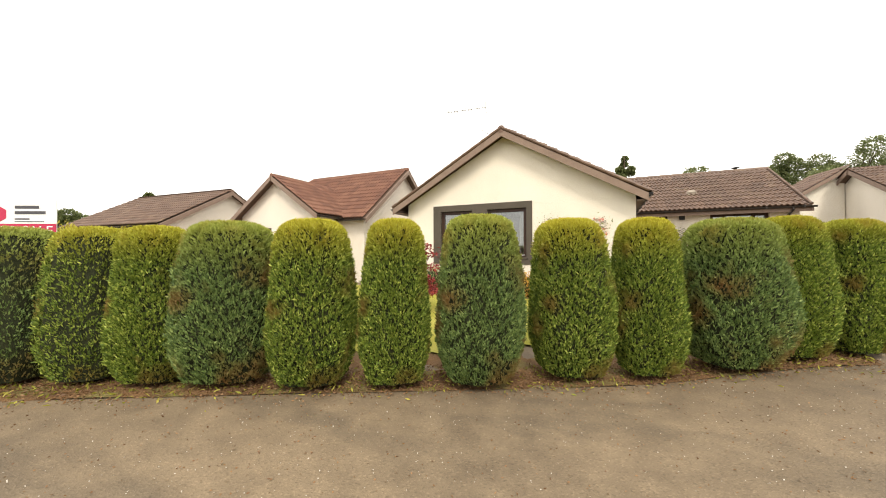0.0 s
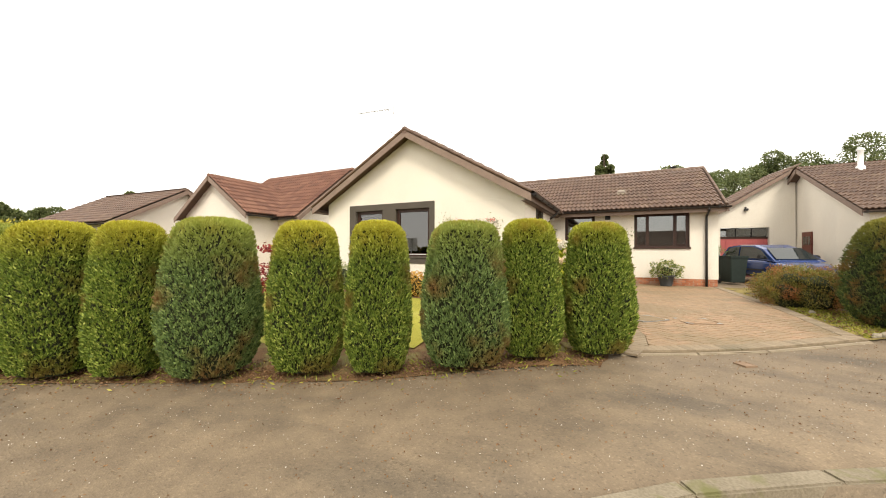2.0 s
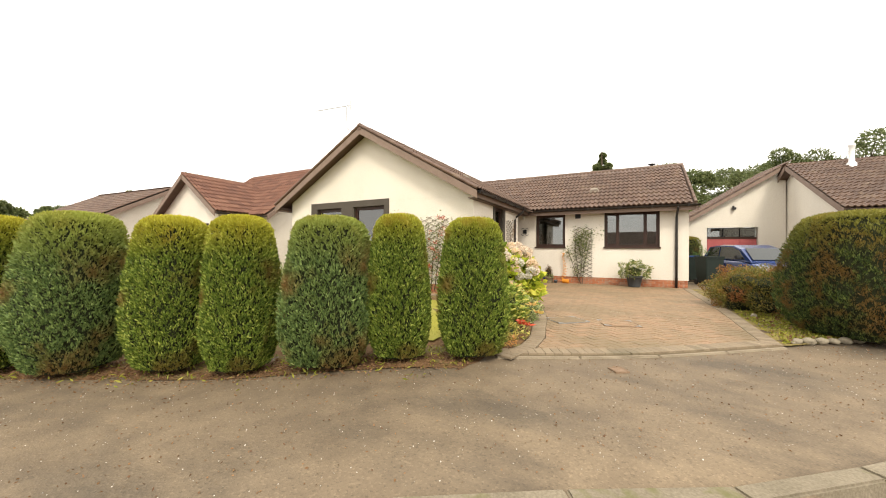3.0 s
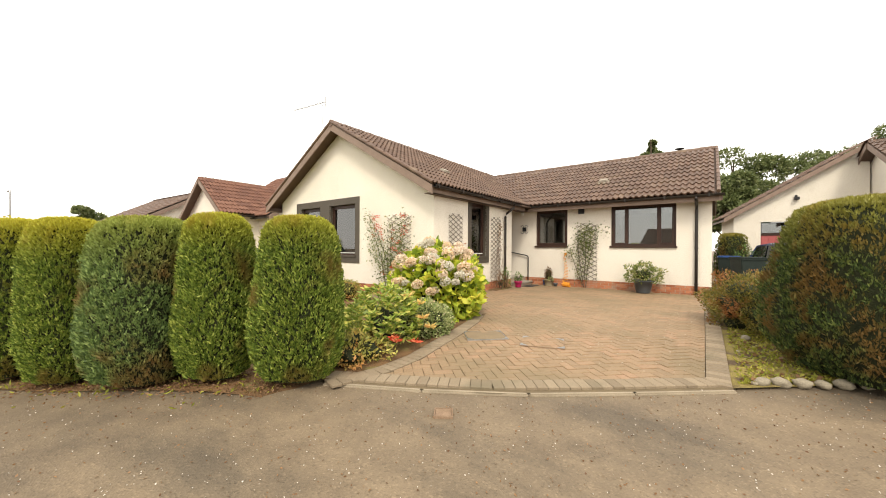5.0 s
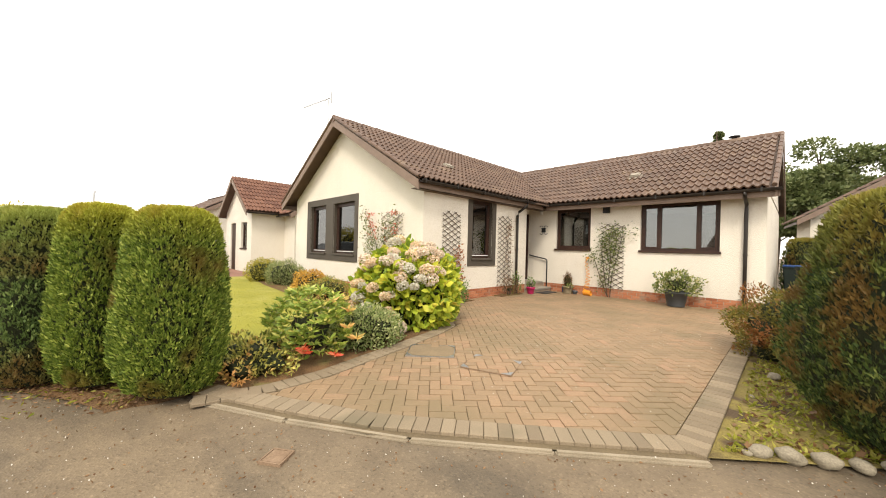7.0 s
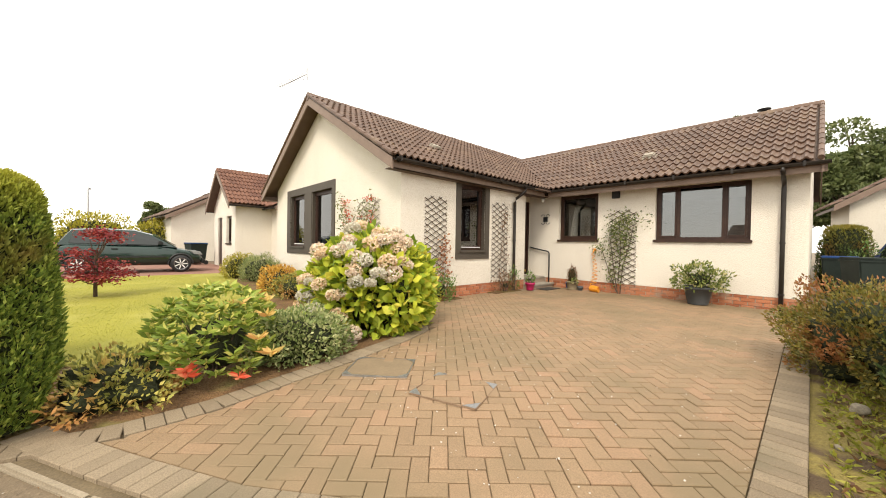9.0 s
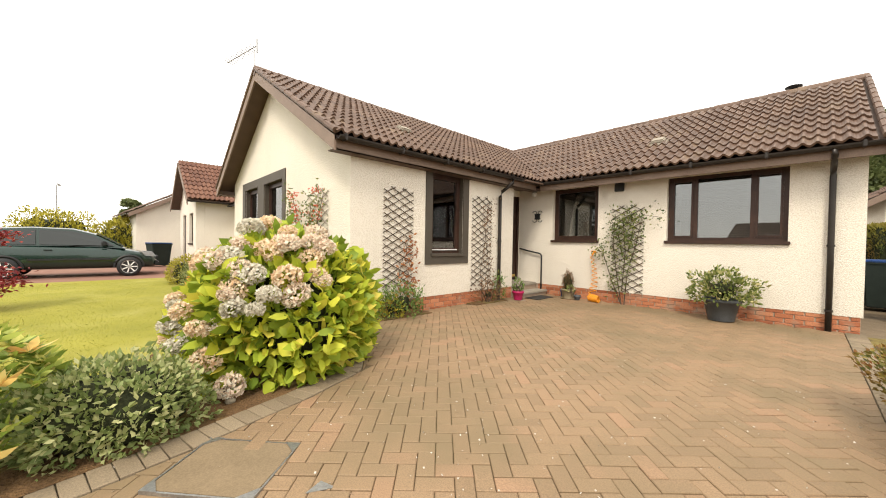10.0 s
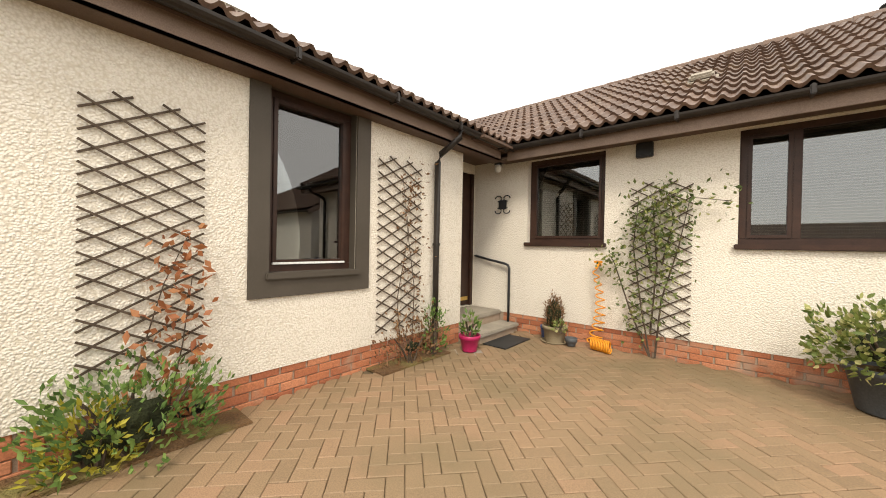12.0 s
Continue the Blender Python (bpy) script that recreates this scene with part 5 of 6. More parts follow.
# the mossy verge and its stones
verge = raw("verge", [(x, y, ground_z(x, y) + 0.025) for x, y in ((6.49, 7.20), (7.6, 8.2), (9.2, 9.75), (11.5, 12.0), (11.0, 15.5), (6.41, 14.4), (6.47, 9.9))], [(0, 1, 2, 3, 4, 5, 6)], MOSS)
tagged(verge, "mossy yellow-green verge beside the drive", "verge", kind="structure")
srng = random.Random(8)
for x, y, s in ((6.72, 7.5, 0.09), (6.86, 7.58, 0.10), (7.02, 7.68, 0.10), (7.17, 7.78, 0.085), (7.33, 7.9, 0.10), (7.5, 8.02, 0.09), (6.66, 7.44, 0.04), (6.72, 9.35, 0.085), (6.6, 8.6, 0.035), (2.98, 7.45, 0.05)):
    s *= 0.8
    bm = bmesh.new()
    bmesh.ops.create_icosphere(bm, subdivisions=3, radius=1)
    for v in bm.verts:
        k = 1 + 0.22 * noise.noise(v.co * 1.3 + Vector((x * 5, y * 5, 0)))
        v.co = Vector((v.co.x * s * 0.92, v.co.y * s * 0.68, v.co.z * s * 0.62)) * k
    ob = part("stone", bm, STONE, None, "", True)
    ob.matrix_basis = pose(x, y, ground_z(x, y) + 0.025 + s * 0.3, 0, 0, srng.uniform(0, 180))
    tagged(ob, "rounded pale stone edging the mossy verge", "stone", "verge stones")


# ---- bins, cars ----
BIN_G = surface("dark_green_plastic", (0.010, 0.017, 0.014), (0.016, 0.026, 0.022), 6, 80, 0.65, 0.1, 0.001)
LID_B = surface("blue_plastic_lid", (0.02, 0.06, 0.2), (0.03, 0.09, 0.28), 6, 80, 0.45, 0.1, 0.001)


def wheelie_bin(x, y, rot, lid, label, h=1.05):
    ob = empty("wheelie_bin", pose(x, y, ground_z(x, y) + 0.02, 0, 0, rot), label, "bin")
    bm = bmesh.new()
    r = box(bm, -0.29, 0.29, -0.36, 0.36, 0.06, h - 0.1, 0.0)
    for v in bm.verts:
        if v.co.z < 0.1:
            v.co.x *= 0.8
            v.co.y *= 0.78
    bmesh.ops.bevel(bm, geom=list(bm.edges), offset=0.02, segments=2, affect="EDGES")
    part("bin_body", bm, BIN_G, ob)
    part("rim", box(bmesh.new(), -0.31, 0.31, -0.38, 0.38, h - 0.12, h - 0.08, 0.01), BIN_G, ob)
    part("lid", box(bmesh.new(), -0.305, 0.305, -0.39, 0.38, h - 0.078, h - 0.03, 0.02), lid, ob)
    for sx in (-1, 1):
        w = part("wheel", lathe(bmesh.new(), [(0.06, -0.02), (0.1, -0.02), (0.1, 0.02), (0.06, 0.02)], 18), BLACK, ob)
        w.matrix_basis = pose(sx * 0.25, 0.3, 0.1, 0, 90, 0)
    return ob


wheelie_bin(-13.3, 8.2, 20, LID_B, "dark green wheelie bin with a blue lid")
wheelie_bin(7.2, 16.4, 20, BIN_G, "dark green wheelie bin behind the house corner")
wheelie_bin(10.2, 19.4, 30, BIN_G, "dark green wheelie bin near the garage")
wheelie_bin(6.85, 18.2, 0, LID_B, "dark wheelie bin with a blue lid by the end wall")


def car(m, paint, label):
    """A small hatchback: a lofted body with arches, glass, wheels and lamps; it faces +x."""
    ob = empty("car", m, label, "car")
    prof = [(-1.95, 0.45, 0.62), (-1.90, 0.95, 0.78), (-1.55, 0.98, 0.83), (-0.9, 0.95, 0.85), (0.0, 0.93, 0.86), (0.75, 0.93, 0.85), (1.3, 0.84, 0.82), (1.75, 0.72, 0.75), (1.95, 0.5, 0.6)]
    bm = bmesh.new()
    rings = []
    for x, top, half in prof:
        ring = [(half * 0.86, 0.22), (half * 0.98, 0.38), (half, 0.58), (half * 0.97, top - 0.08), (half * 0.88, top)]
        rings.append([bm.verts.new((x, s * y, min(z, top))) for s, seq in ((1, ring), (-1, ring[::-1])) for y, z in seq])
    for q, w in zip(rings, rings[1:]):
        for k in range(len(q)):
            bm.faces.new((q[k], q[(k + 1) % len(q)], w[(k + 1) % len(q)], w[k]))
    bm.faces.new(rings[0])
    bm.faces.new(rings[-1])
    body = part("body", bm, paint, ob, "", True)
    md = body.modifiers.new("round", "SUBSURF")
    md.levels = md.render_levels = 2
    bm = bmesh.new()
    cab = [(-1.78, 0.93, 0.93, 0.74), (-1.45, 1.42, 0.93, 0.60), (-0.8, 1.47, 0.93, 0.61), (0.0, 1.45, 0.93, 0.61), (0.45, 1.32, 0.91, 0.62), (1.15, 0.88, 0.86, 0.72)]
    rings = [[bm.verts.new(p) for p in ((x, -hw * 1.13, lo), (x, -hw, top - 0.03), (x, -hw * 0.8, top), (x, hw * 0.8, top), (x, hw, top - 0.03), (x, hw * 1.13, lo))] for x, top, lo, hw in cab]
    for q, w in zip(rings, rings[1:]):
        for k in range(5):
            bm.faces.new((q[k], q[k + 1], w[k + 1], w[k]))
    bm.faces.new(rings[0])
    bm.faces.new(rings[-1])
    part("cabin", bm, paint, ob)
    dark = bpy.data.materials.get("car_glass")
    if not dark:
        dark, _, _, b = node_mat("car_glass", 0.04, 0, 0.6)
        b.inputs["Base Color"].default_value = (0.02, 0.025, 0.025, 1)
    for s in (-1, 1):
        for pts in (((-1.5, 0.70, 0.99), (-0.72, 0.702, 0.97), (-0.72, 0.628, 1.39), (-1.36, 0.63, 1.34)), ((-0.65, 0.702, 0.97), (0.9, 0.77, 0.945), (0.42, 0.655, 1.25), (0.0, 0.63, 1.37), (-0.65, 0.628, 1.39))):
            part("side_window", prism(bmesh.new(), [(x, s * (y + 0.006), z) for x, y, z in pts], (0, s * 0.006, 0)), dark, ob)
        for x in (-1.28, 1.25):
            wh = part("wheel", lathe(bmesh.new(), [(0.17, -0.09), (0.28, -0.09), (0.30, -0.06), (0.30, 0.06), (0.28, 0.09), (0.18, 0.09)], 28), BLACK, ob, "", True)
            wh.matrix_basis = Matrix.Translation((x, s * 0.80, 0.30)) @ Matrix.Rotation(-s * math.pi / 2, 4, "X")
            part("rim", lathe(bmesh.new(), [(0.205, 0.07), (0.205, 0.096), (0.18, 0.085), (0.06, 0.088), (0.05, 0.1)], 28), METAL, wh, "silver wheel trim")
            for k in range(7):
                part("spoke", box(bmesh.new(), 0.05, 0.185, -0.016, 0.016, 0.085, 0.102, 0.004, Matrix.Rotation(k * 2 * math.pi / 7, 4, "Z")), WHITE, wh)
            part("wheel_arch", tube(bmesh.new(), [(x + 0.345 * math.cos(a), s * 0.83, 0.30 + 0.345 * math.sin(a)) for a in [k * math.pi / 12 for k in range(13)]], 0.035, 6), BLACK, ob)
        part("headlight", prism(bmesh.new(), [(1.62, s * 0.74, 0.62), (1.88, s * 0.55, 0.60), (1.80, s * 0.55, 0.72), (1.5, s * 0.74, 0.75)], (0.03, s * 0.03, 0.01)), METAL, ob)
        part("tail_light", prism(bmesh.new(), [(-1.88, s * 0.70, 0.72), (-1.75, s * 0.80, 0.72), (-1.72, s * 0.72, 1.0), (-1.8, s * 0.66, 1.0)], (-0.03, s * 0.02, 0)), GARAGE_RED, ob)
        part("mirror", box(bmesh.new(), 0.62, 0.75, s * 0.86 - 0.09, s * 0.86 + 0.09, 0.95, 1.08, 0.03), BLACK, ob)
        part("door_handle", box(bmesh.new(), -0.55, -0.38, s * 0.862 - 0.015, s * 0.862 + 0.015, 0.80, 0.83, 0.006), BLACK, ob)
        part("trim_strip", box(bmesh.new(), -0.85, 0.85, s * 0.866 - 0.012, s * 0.866 + 0.012, 0.52, 0.57, 0.005), BLACK, ob)
    part("windscreen", prism(bmesh.new(), [(1.10, -0.66, 0.93), (1.10, 0.66, 0.93), (0.50, 0.53, 1.315), (0.50, -0.53, 1.315)], (0.012, 0, 0.018)), dark, ob)
    part("bumper", box(bmesh.new(), 1.86, 1.99, -0.62, 0.62, 0.3, 0.46, 0.04), BLACK, ob)
    part("grille", box(bmesh.new(), 1.90, 1.97, -0.36, 0.36, 0.52, 0.62, 0.02), BLACK, ob)
    return ob


def car_paint(name, c):
    m, ns, ls, b = node_mat(name, 0.25, 0.3, 0.5)
    b.inputs["Coat Weight"].default_value = 0.6
    n = noise_tex(ns, ls, 3, 4)
    ls.new(ramp(ns, ls, n, [(0.3, tuple(v * 0.85 for v in c)), (0.7, c)]), b.inputs["Base Color"])
    return m


car(pose(-9.75, 5.94, 0.02, 0, 0, 88), car_paint("dark_green_paint", (0.012, 0.035, 0.028)), "dark green hatchback parked on the next drive")
car(pose(8.6, 17.3, 0.0, 0, 0, -72), car_paint("blue_paint", (0.03, 0.062, 0.20)), "metallic blue car parked before the garage")

# neighbour's red drive and border
ND = surface("red_chip_drive", (0.20, 0.10, 0.075), (0.29, 0.16, 0.12), 2, 90, 0.9, 0.6, 0.004)
nd = raw("neighbour_drive", [(x, y, ground_z(x, y) + 0.02) for x, y in ((-7.7, 3.6), (-7.6, 8.9), (-16, 8.9), (-24, 6.5), (-16, 1.5))], [(0, 1, 2, 3, 4)], ND)
tagged(nd, "reddish drive of the house next door", "driveway", kind="structure")

# maple on the lawn
mz = ground_z(-3.0, 5.2) + 0.03
maple = empty("maple_tree", pose(-3.0, 5.2, mz), "small dark red maple standing in the lawn", "tree")
rng = np.random.default_rng(77)
part("trunk", tube(bmesh.new(), [(0, 0, -0.05), (0.03, 0, 0.25), (-0.02, 0.02, 0.55), (0.02, 0, 0.9)], 0.035, 7, 0.02), BARK, maple)
pts, ax = [], []
for k in range(22):
    a, z, r = rng.uniform(0, 6.28), rng.uniform(0.3, 1.3), rng.uniform(0.15, 0.55)
    r *= 1.0 if z < 1.1 else 0.6
    c = np.array([r * math.cos(a), r * math.sin(a), z])
    part("branch", tube(bmesh.new(), [(0, 0, min(0.85, z * 0.6)), c * 0.55 + np.array([0, 0, 0.25 * z]), c], 0.011, 5, 0.004), BARK, maple)
    n = 90
    pts.append(c + rng.normal(size=(n, 3)) * np.array([0.14, 0.14, 0.04]))
    ax.append(rng.normal(size=(n, 3)) * np.array([1, 1, 0.3]))
leaves("foliage", np.concatenate(pts), np.concatenate(ax), 0.07, 0.04, ACER, maple, rng)

# ---- shrubs and trees further off ----
for i, (x, y, rx, h, mt, lab) in enumerate((
        (-20.0, 4.6, 1.7, 2.5, YELLOW, "golden conifer behind the parked car"), (-19.0, 7.2, 1.2, 2.2, YELLOW, "rounded golden conifer near the distant houses"),
        (-15.5, 1.6, 1.5, 2.4, YELLOW, "golden conifer at the roadside"), (-12.5, -0.6, 0.9, 1.7, YELLOW, "golden conifer beyond the hedge"), (-17.0, 5.6, 1.6, 1.1, GREEN, "low green shrub at the far drive"), (-16.0, 3.0, 1.5, 0.9, GREEN, "low green shrub by the road"), (-23, 7.2, 1.4, 1.6, RUST, "rust-leaved shrub before the distant house"))):
    bush("conifer_shrub", x, y, rx, rx, h, 3600, 0.16, mt, lab, 90 + i, lump=0.2, up=0.8)
for i, (x, y, h, c, lab) in enumerate((
        (-33, 15, 6.6, 0.8, "distant upright pine above the roofs"), (-36, 17, 5.6, 1.5, "distant dark tree behind the houses"), (-41, 12, 5.5, 1.8, "distant dark tree behind the houses"), (-34, 8, 4.6, 1.2, "distant tree at the road"), (-47, 20, 6.5, 1.8, "distant dark tree behind the roofs"),
        (2.4, 37, 11.7, 0.95, "tall conifer behind the house ridge"), (-13, 40, 10.3, 1.6, "distant conifer above the roof"), (14, 44, 9.6, 3.2, "mature tree behind the garage"), (17.6, 48.5, 12.2, 2.9, "broad mature tree behind the garage"), (23, 45.5, 12.0, 3.8, "broad mature tree behind the houses"),
        (7.2, 26.5, 5.5, 1.6, "dense dark tree behind the house"), (7.6, 33, 7.8, 2.6, "dense dark tree behind the house"), (33, 50, 12, 5.0, "tall mature tree in the distance"), (16, 35, 8.0, 3.2, "dark tree beyond the garage"), (5.6, 40, 8.5, 3.0, "dark tree beyond the roof"))):
    tree(x, y, h, c, FAR, lab, 200 + i, 15000, 0.21, 0.2, bare=0.15 if c < 3.5 else 0.3)
hedge(6.98, 19.5, 0.95, 1.82, HEDGE_DARK, 99, 0.8, "dark clipped box hedge beside the end wall", 6000, 0.05)
bush("rose_bush", 7.3, 18.4, 0.35, 0.3, 1.3, 500, 0.07, GREEN, "green bush with orange-red flowers near the bins", 98, core=0.4)

# for-sale board on its post
SIGN_W, SIGN_R = surface("sign_white", (0.72, 0.72, 0.70), (0.78, 0.78, 0.76), 3, 60, 0.5, 0.05, 0.001), surface("sign_red", (0.42, 0.02, 0.06), (0.48, 0.03, 0.08), 3, 60, 0.5, 0.05, 0.001)
SIGN_D = surface("sign_dark", (0.05, 0.05, 0.06), (0.08, 0.08, 0.09), 3, 60, 0.5, 0.05, 0.001)
sg = empty("sale_board", pose(-7.4, 1.05, 0, 0, 0, 28), "white and red for-sale board on a post behind the hedge", "sign")
boxed("post", (-0.04, 0.04, 0.02, 0.09, -0.3, 1.95), WHITE, sg, 0.004)
boxed("panel", (-0.55, 0.57, -0.012, 0.0, 1.2, 1.96), SIGN_W, sg, 0.002)
boxed("red_band", (-0.55, 0.57, -0.016, -0.0125, 1.2, 1.62), SIGN_R, sg, 0)
part("emblem", prism(bmesh.new(), [(-0.22 + 0.12 * math.cos(math.pi / 6 + k * math.pi / 3), -0.0165, 1.76 + 0.12 * math.sin(math.pi / 6 + k * math.pi / 3)) for k in range(6)], (0, 0.003, 0)), SIGN_R, sg)
for z, a, b, hh in ((1.84, 0.0, 0.33, 0.045), (1.76, 0.0, 0.42, 0.045), (1.68, 0.0, 0.2, 0.02), (1.645, 0.0, 0.4, 0.012)):
    boxed("text_bar", (a, b, -0.0155, -0.0125, z, z + hh), SIGN_D, sg, 0)
cu = bpy.data.curves.new("lettering", "FONT")
cu.body, cu.size, cu.extrude, cu.align_x = "FOR SALE", 0.2, 0.001, "CENTER"
cu.materials.append(SIGN_W)
tx = new("lettering", cu)
tx.parent = sg
tx.matrix_basis = pose(0.1, -0.0185, 1.45, 90, 0, 0)

# street lamp far off
sl = empty("street_lamp", pose(-28.5, 4.0, 0), "thin grey street lamp in the distance", "street lamp")
part("pole", tube(bmesh.new(), [(0, 0, -0.2), (0, 0, 4.6), (-0.1, 0, 4.75), (-1.2, 0, 4.8)], 0.05, 8, 0.03), METAL, sl)
part("lantern", box(bmesh.new(), -1.7, -1.15, -0.09, 0.09, 4.74, 4.84, 0.03), METAL, sl)

SLATS = surface("cream_slats", (0.34, 0.29, 0.22), (0.42, 0.36, 0.28), 5, 90, 0.7, 0.1, 0.001)
# curtains and blinds inside
for u0, u1 in ((-4.35, -3.95), (-3.6, -3.37), (-2.8, -2.5), (-1.9, -1.66)):
    bm = bmesh.new()
    prism(bm, [(u0 + (u1 - u0) * k / 12, 9.68 + 0.02 * (k % 2), 0.95) for k in range(13)] + [(u0 + (u1 - u0) * k / 12, 9.70 + 0.02 * (k % 2), 0.95) for k in range(12, -1, -1)], (0, 0, 1.6))
    tagged(part("curtain", bm, CURTAIN), "pale hanging curtain behind the window", "curtain")
for u0, u1, z0, z1 in ((1.62, 2.61, 1.4, 2.5), (4.0, 4.36, 1.4, 2.5), (4.42, 5.14, 1.4, 2.5), (5.2, 5.56, 1.4, 2.5)):
    bl = empty("window_blind", Matrix(), "cream horizontal slat blind behind the glass", "blind")
    z = z0
    while z < z1:
        boxed("slat", (u0, u1, 14.70, 14.722, z, z + 0.003), SLATS, bl, 0, m=None)
        z += 0.03

# litter of needles and leaves, chippings on the footpath, grass
rng = np.random.default_rng(55)


def scatter(name, n, place, size, mat, label, category, flat=0.25, slim=0.5, lift=0.02):
    pts = np.array([place() for _ in range(n)])
    z = np.array([ground_z(x, y) + lift for x, y in pts])
    p = np.concatenate([pts, z[:, None]], 1)
    ax = rng.normal(size=(n, 3)) * np.array([1, 1, flat])
    return tagged(leaves(name, p, ax, size, size * slim, mat, None, rng), label, category, kind="stuff")


def hedge_foot():
    x = rng.uniform(-9, 3.2)
    return x, edge_y(x) + rng.normal(-0.05, 0.24)


def path_spot():
    x = rng.uniform(-6, 8)
    return x, edge_y(x) + rng.uniform(-2.3 if x > 4 else -3.2, 0.05)


def verge_spot():
    x, y = rng.uniform(6.55, 8.0), rng.uniform(7.3, 10)
    return (x, max(y, edge_y(x) + 0.1))


def lawn_spot():
    while True:
        x, y = rng.uniform(-7.3, 2.7), rng.uniform(1.0, 8.8)
        if 0.87 * (y - edge_y(x)) > 0.9 and x < 2.75 - max(0, y - 6.2) * 0.5:
            return x, y


def drive_spot():
    return rng.uniform(3.4, 6.3), rng.uniform(6.8, 11)


scatter("fallen_needles", 14000, hedge_foot, 0.032, BROWNLEAF, "rusty fallen needles under the hedge", "leaf litter")
scatter("weeds", 2600, hedge_foot, 0.06, GRASS, "sparse yellow weeds along the hedge foot", "weeds", 1.0, 0.3)
scatter("chippings", 2800, path_spot, 0.0095, CHIPS, "pale chippings scattered on the tarmac", "chippings", 0.3, 1.0, 0.006)
scatter("grit", 3200, path_spot, 0.020, BROWNLEAF, "dark specks of leaf debris on the tarmac", "debris", 0.3, 0.6, 0.006)
scatter("moss_tufts", 6000, verge_spot, 0.05, GRASS, "yellow-green moss tufts and dry leaves on the verge", "moss", 0.8, 0.4, 0.03)
scatter("fallen_leaves", 500, verge_spot, 0.06, BROWNLEAF, "brown leaves lying on the verge", "leaf litter", 0.3, 0.6, 0.04)
scatter("drive_specks", 420, drive_spot, 0.014, CHIPS, "white specks of lichen and petals on the paving", "debris", 0.15, 1.0, 0.040)
scatter("grass", 80000, lawn_spot, 0.024, GRASS, "short mown grass blades", "grass", 0.7, 0.22, 0.028)


# ---- the paved drive ----
def smooth_curve(pts, n):
    pts = np.array(pts, float)
    t = np.concatenate([[0], np.cumsum(np.linalg.norm(np.diff(pts, axis=0), axis=1))])
    q = np.linspace(0, t[-1], n)
    return np.stack([np.interp(q, t, pts[:, 0]), np.interp(q, t, pts[:, 1])], 1)


LEFT = [(3.36, 4.98), (3.50, 5.5), (3.50, 6.0), (3.40, 6.5), (3.30, 7.1), (3.12, 7.8), (2.9, 8.35), (2.45, 8.65), (1.8, 8.75), (1.0, 8.76), (-1.2, 8.76)]
FRONT_E = [(3.36, 4.96), (4.1, 5.35), (4.8, 5.75), (5.55, 6.36), (6.5, 7.17)]
RIGHT = [(6.5, 7.17), (6.48, 9.9), (6.42, 14.45)]
OUT = FRONT_E + RIGHT[1:] + [(1.19, 14.45), (1.19, 9.36), (-1.2, 9.36)] + LEFT[::-1][:-1]


def inside(x, y, poly):
    c = False
    for (x0, y0), (x1, y1) in zip(poly, poly[1:] + poly[:1]):
        if (y0 > y) != (y1 > y) and x < (x1 - x0) * (y - y0) / (y1 - y0) + x0:
            c = not c
    return c


def edge_dist(x, y, line):
    p = np.array([x, y])
    best = 9.0
    for a, b in zip(line, line[1:]):
        a, b = np.array(a), np.array(b)
        t = np.clip(np.dot(p - a, b - a) / np.dot(b - a, b - a), 0, 1)
        best = min(best, float(np.linalg.norm(p - a - t * (b - a))))
    return best


drive = raw("driveway", [(x, y, ground_z(x, y) + 0.018) for x, y in OUT], [tuple(range(len(OUT)))], JOINT)
bmd = bmesh.new()
bmd.from_mesh(drive.data)
bmesh.ops.triangulate(bmd, faces=bmd.faces)
bmesh.ops.subdivide_edges(bmd, edges=bmd.edges, cuts=7, use_grid_fill=True)
for v in bmd.verts:
    v.co.z = ground_z(v.co.x, v.co.y) + 0.02
bmd.to_mesh(drive.data)
bmd.free()
tagged(drive, "herringbone block-paved drive in worn buff and pink", "driveway", kind="structure")


def paver_mesh(name, mat, l=0.2, w=0.1):
    a, b, c = l / 2 - 0.0018, w / 2 - 0.0018, 0.0045
    vs = [(sx * (a - k), sy * (b - k), z) for k, z in ((0, -0.012), (0, 0.009), (c, 0.013)) for sx, sy in ((-1, -1), (1, -1), (1, 1), (-1, 1))]
    fs = [(8, 9, 10, 11)] + [(o + i, o + (i + 1) % 4, o + 4 + (i + 1) % 4, o + 4 + i) for o in (0, 4) for i in range(4)]
    me = bpy.data.meshes.new(name)
    me.from_pydata(vs, [], fs)
    me.materials.append(mat)
    return me


PV, EV = paver_mesh("paver", PAVER), paver_mesh("border_paver", EDGER)
COVER = (3.62, 7.55)
ANG = radians(47)
ca, sa = math.cos(ANG), math.sin(ANG)
pvs, pfs, single = [], [], 0
prng = random.Random(4)
base = [tuple(v.co) for v in PV.vertices]
faces = [tuple(p.vertices) for p in PV.polygons]


def lay(px, py, turn):
    global single
    k = Matrix.Translation((px, py, ground_z(px, py) + 0.024 + prng.uniform(-0.002, 0.002))) @ Matrix.Rotation(turn + prng.uniform(-0.012, 0.012), 4, "Z") @ Matrix.Rotation(prng.uniform(-0.008, 0.008), 4, "X")
    if single < 300 and 6.6 < py < 9.6 and 3.2 < px < 5.4:
        ob = new("paver", PV)
        ob.parent = drive
        ob.matrix_basis = k
        single += 1
    else:
        o = len(pvs)
        pvs.extend([k @ Vector(b) for b in base])
        pfs.extend([tuple(o + i for i in f) for f in faces])


BORDERS = ((LEFT, 0.213, -1), (FRONT_E, 0.264, 1), (RIGHT, 0.213, 1))


def near_border(px, py):
    return any(edge_dist(px, py, line) < width + 0.115 for line, width, _ in BORDERS)


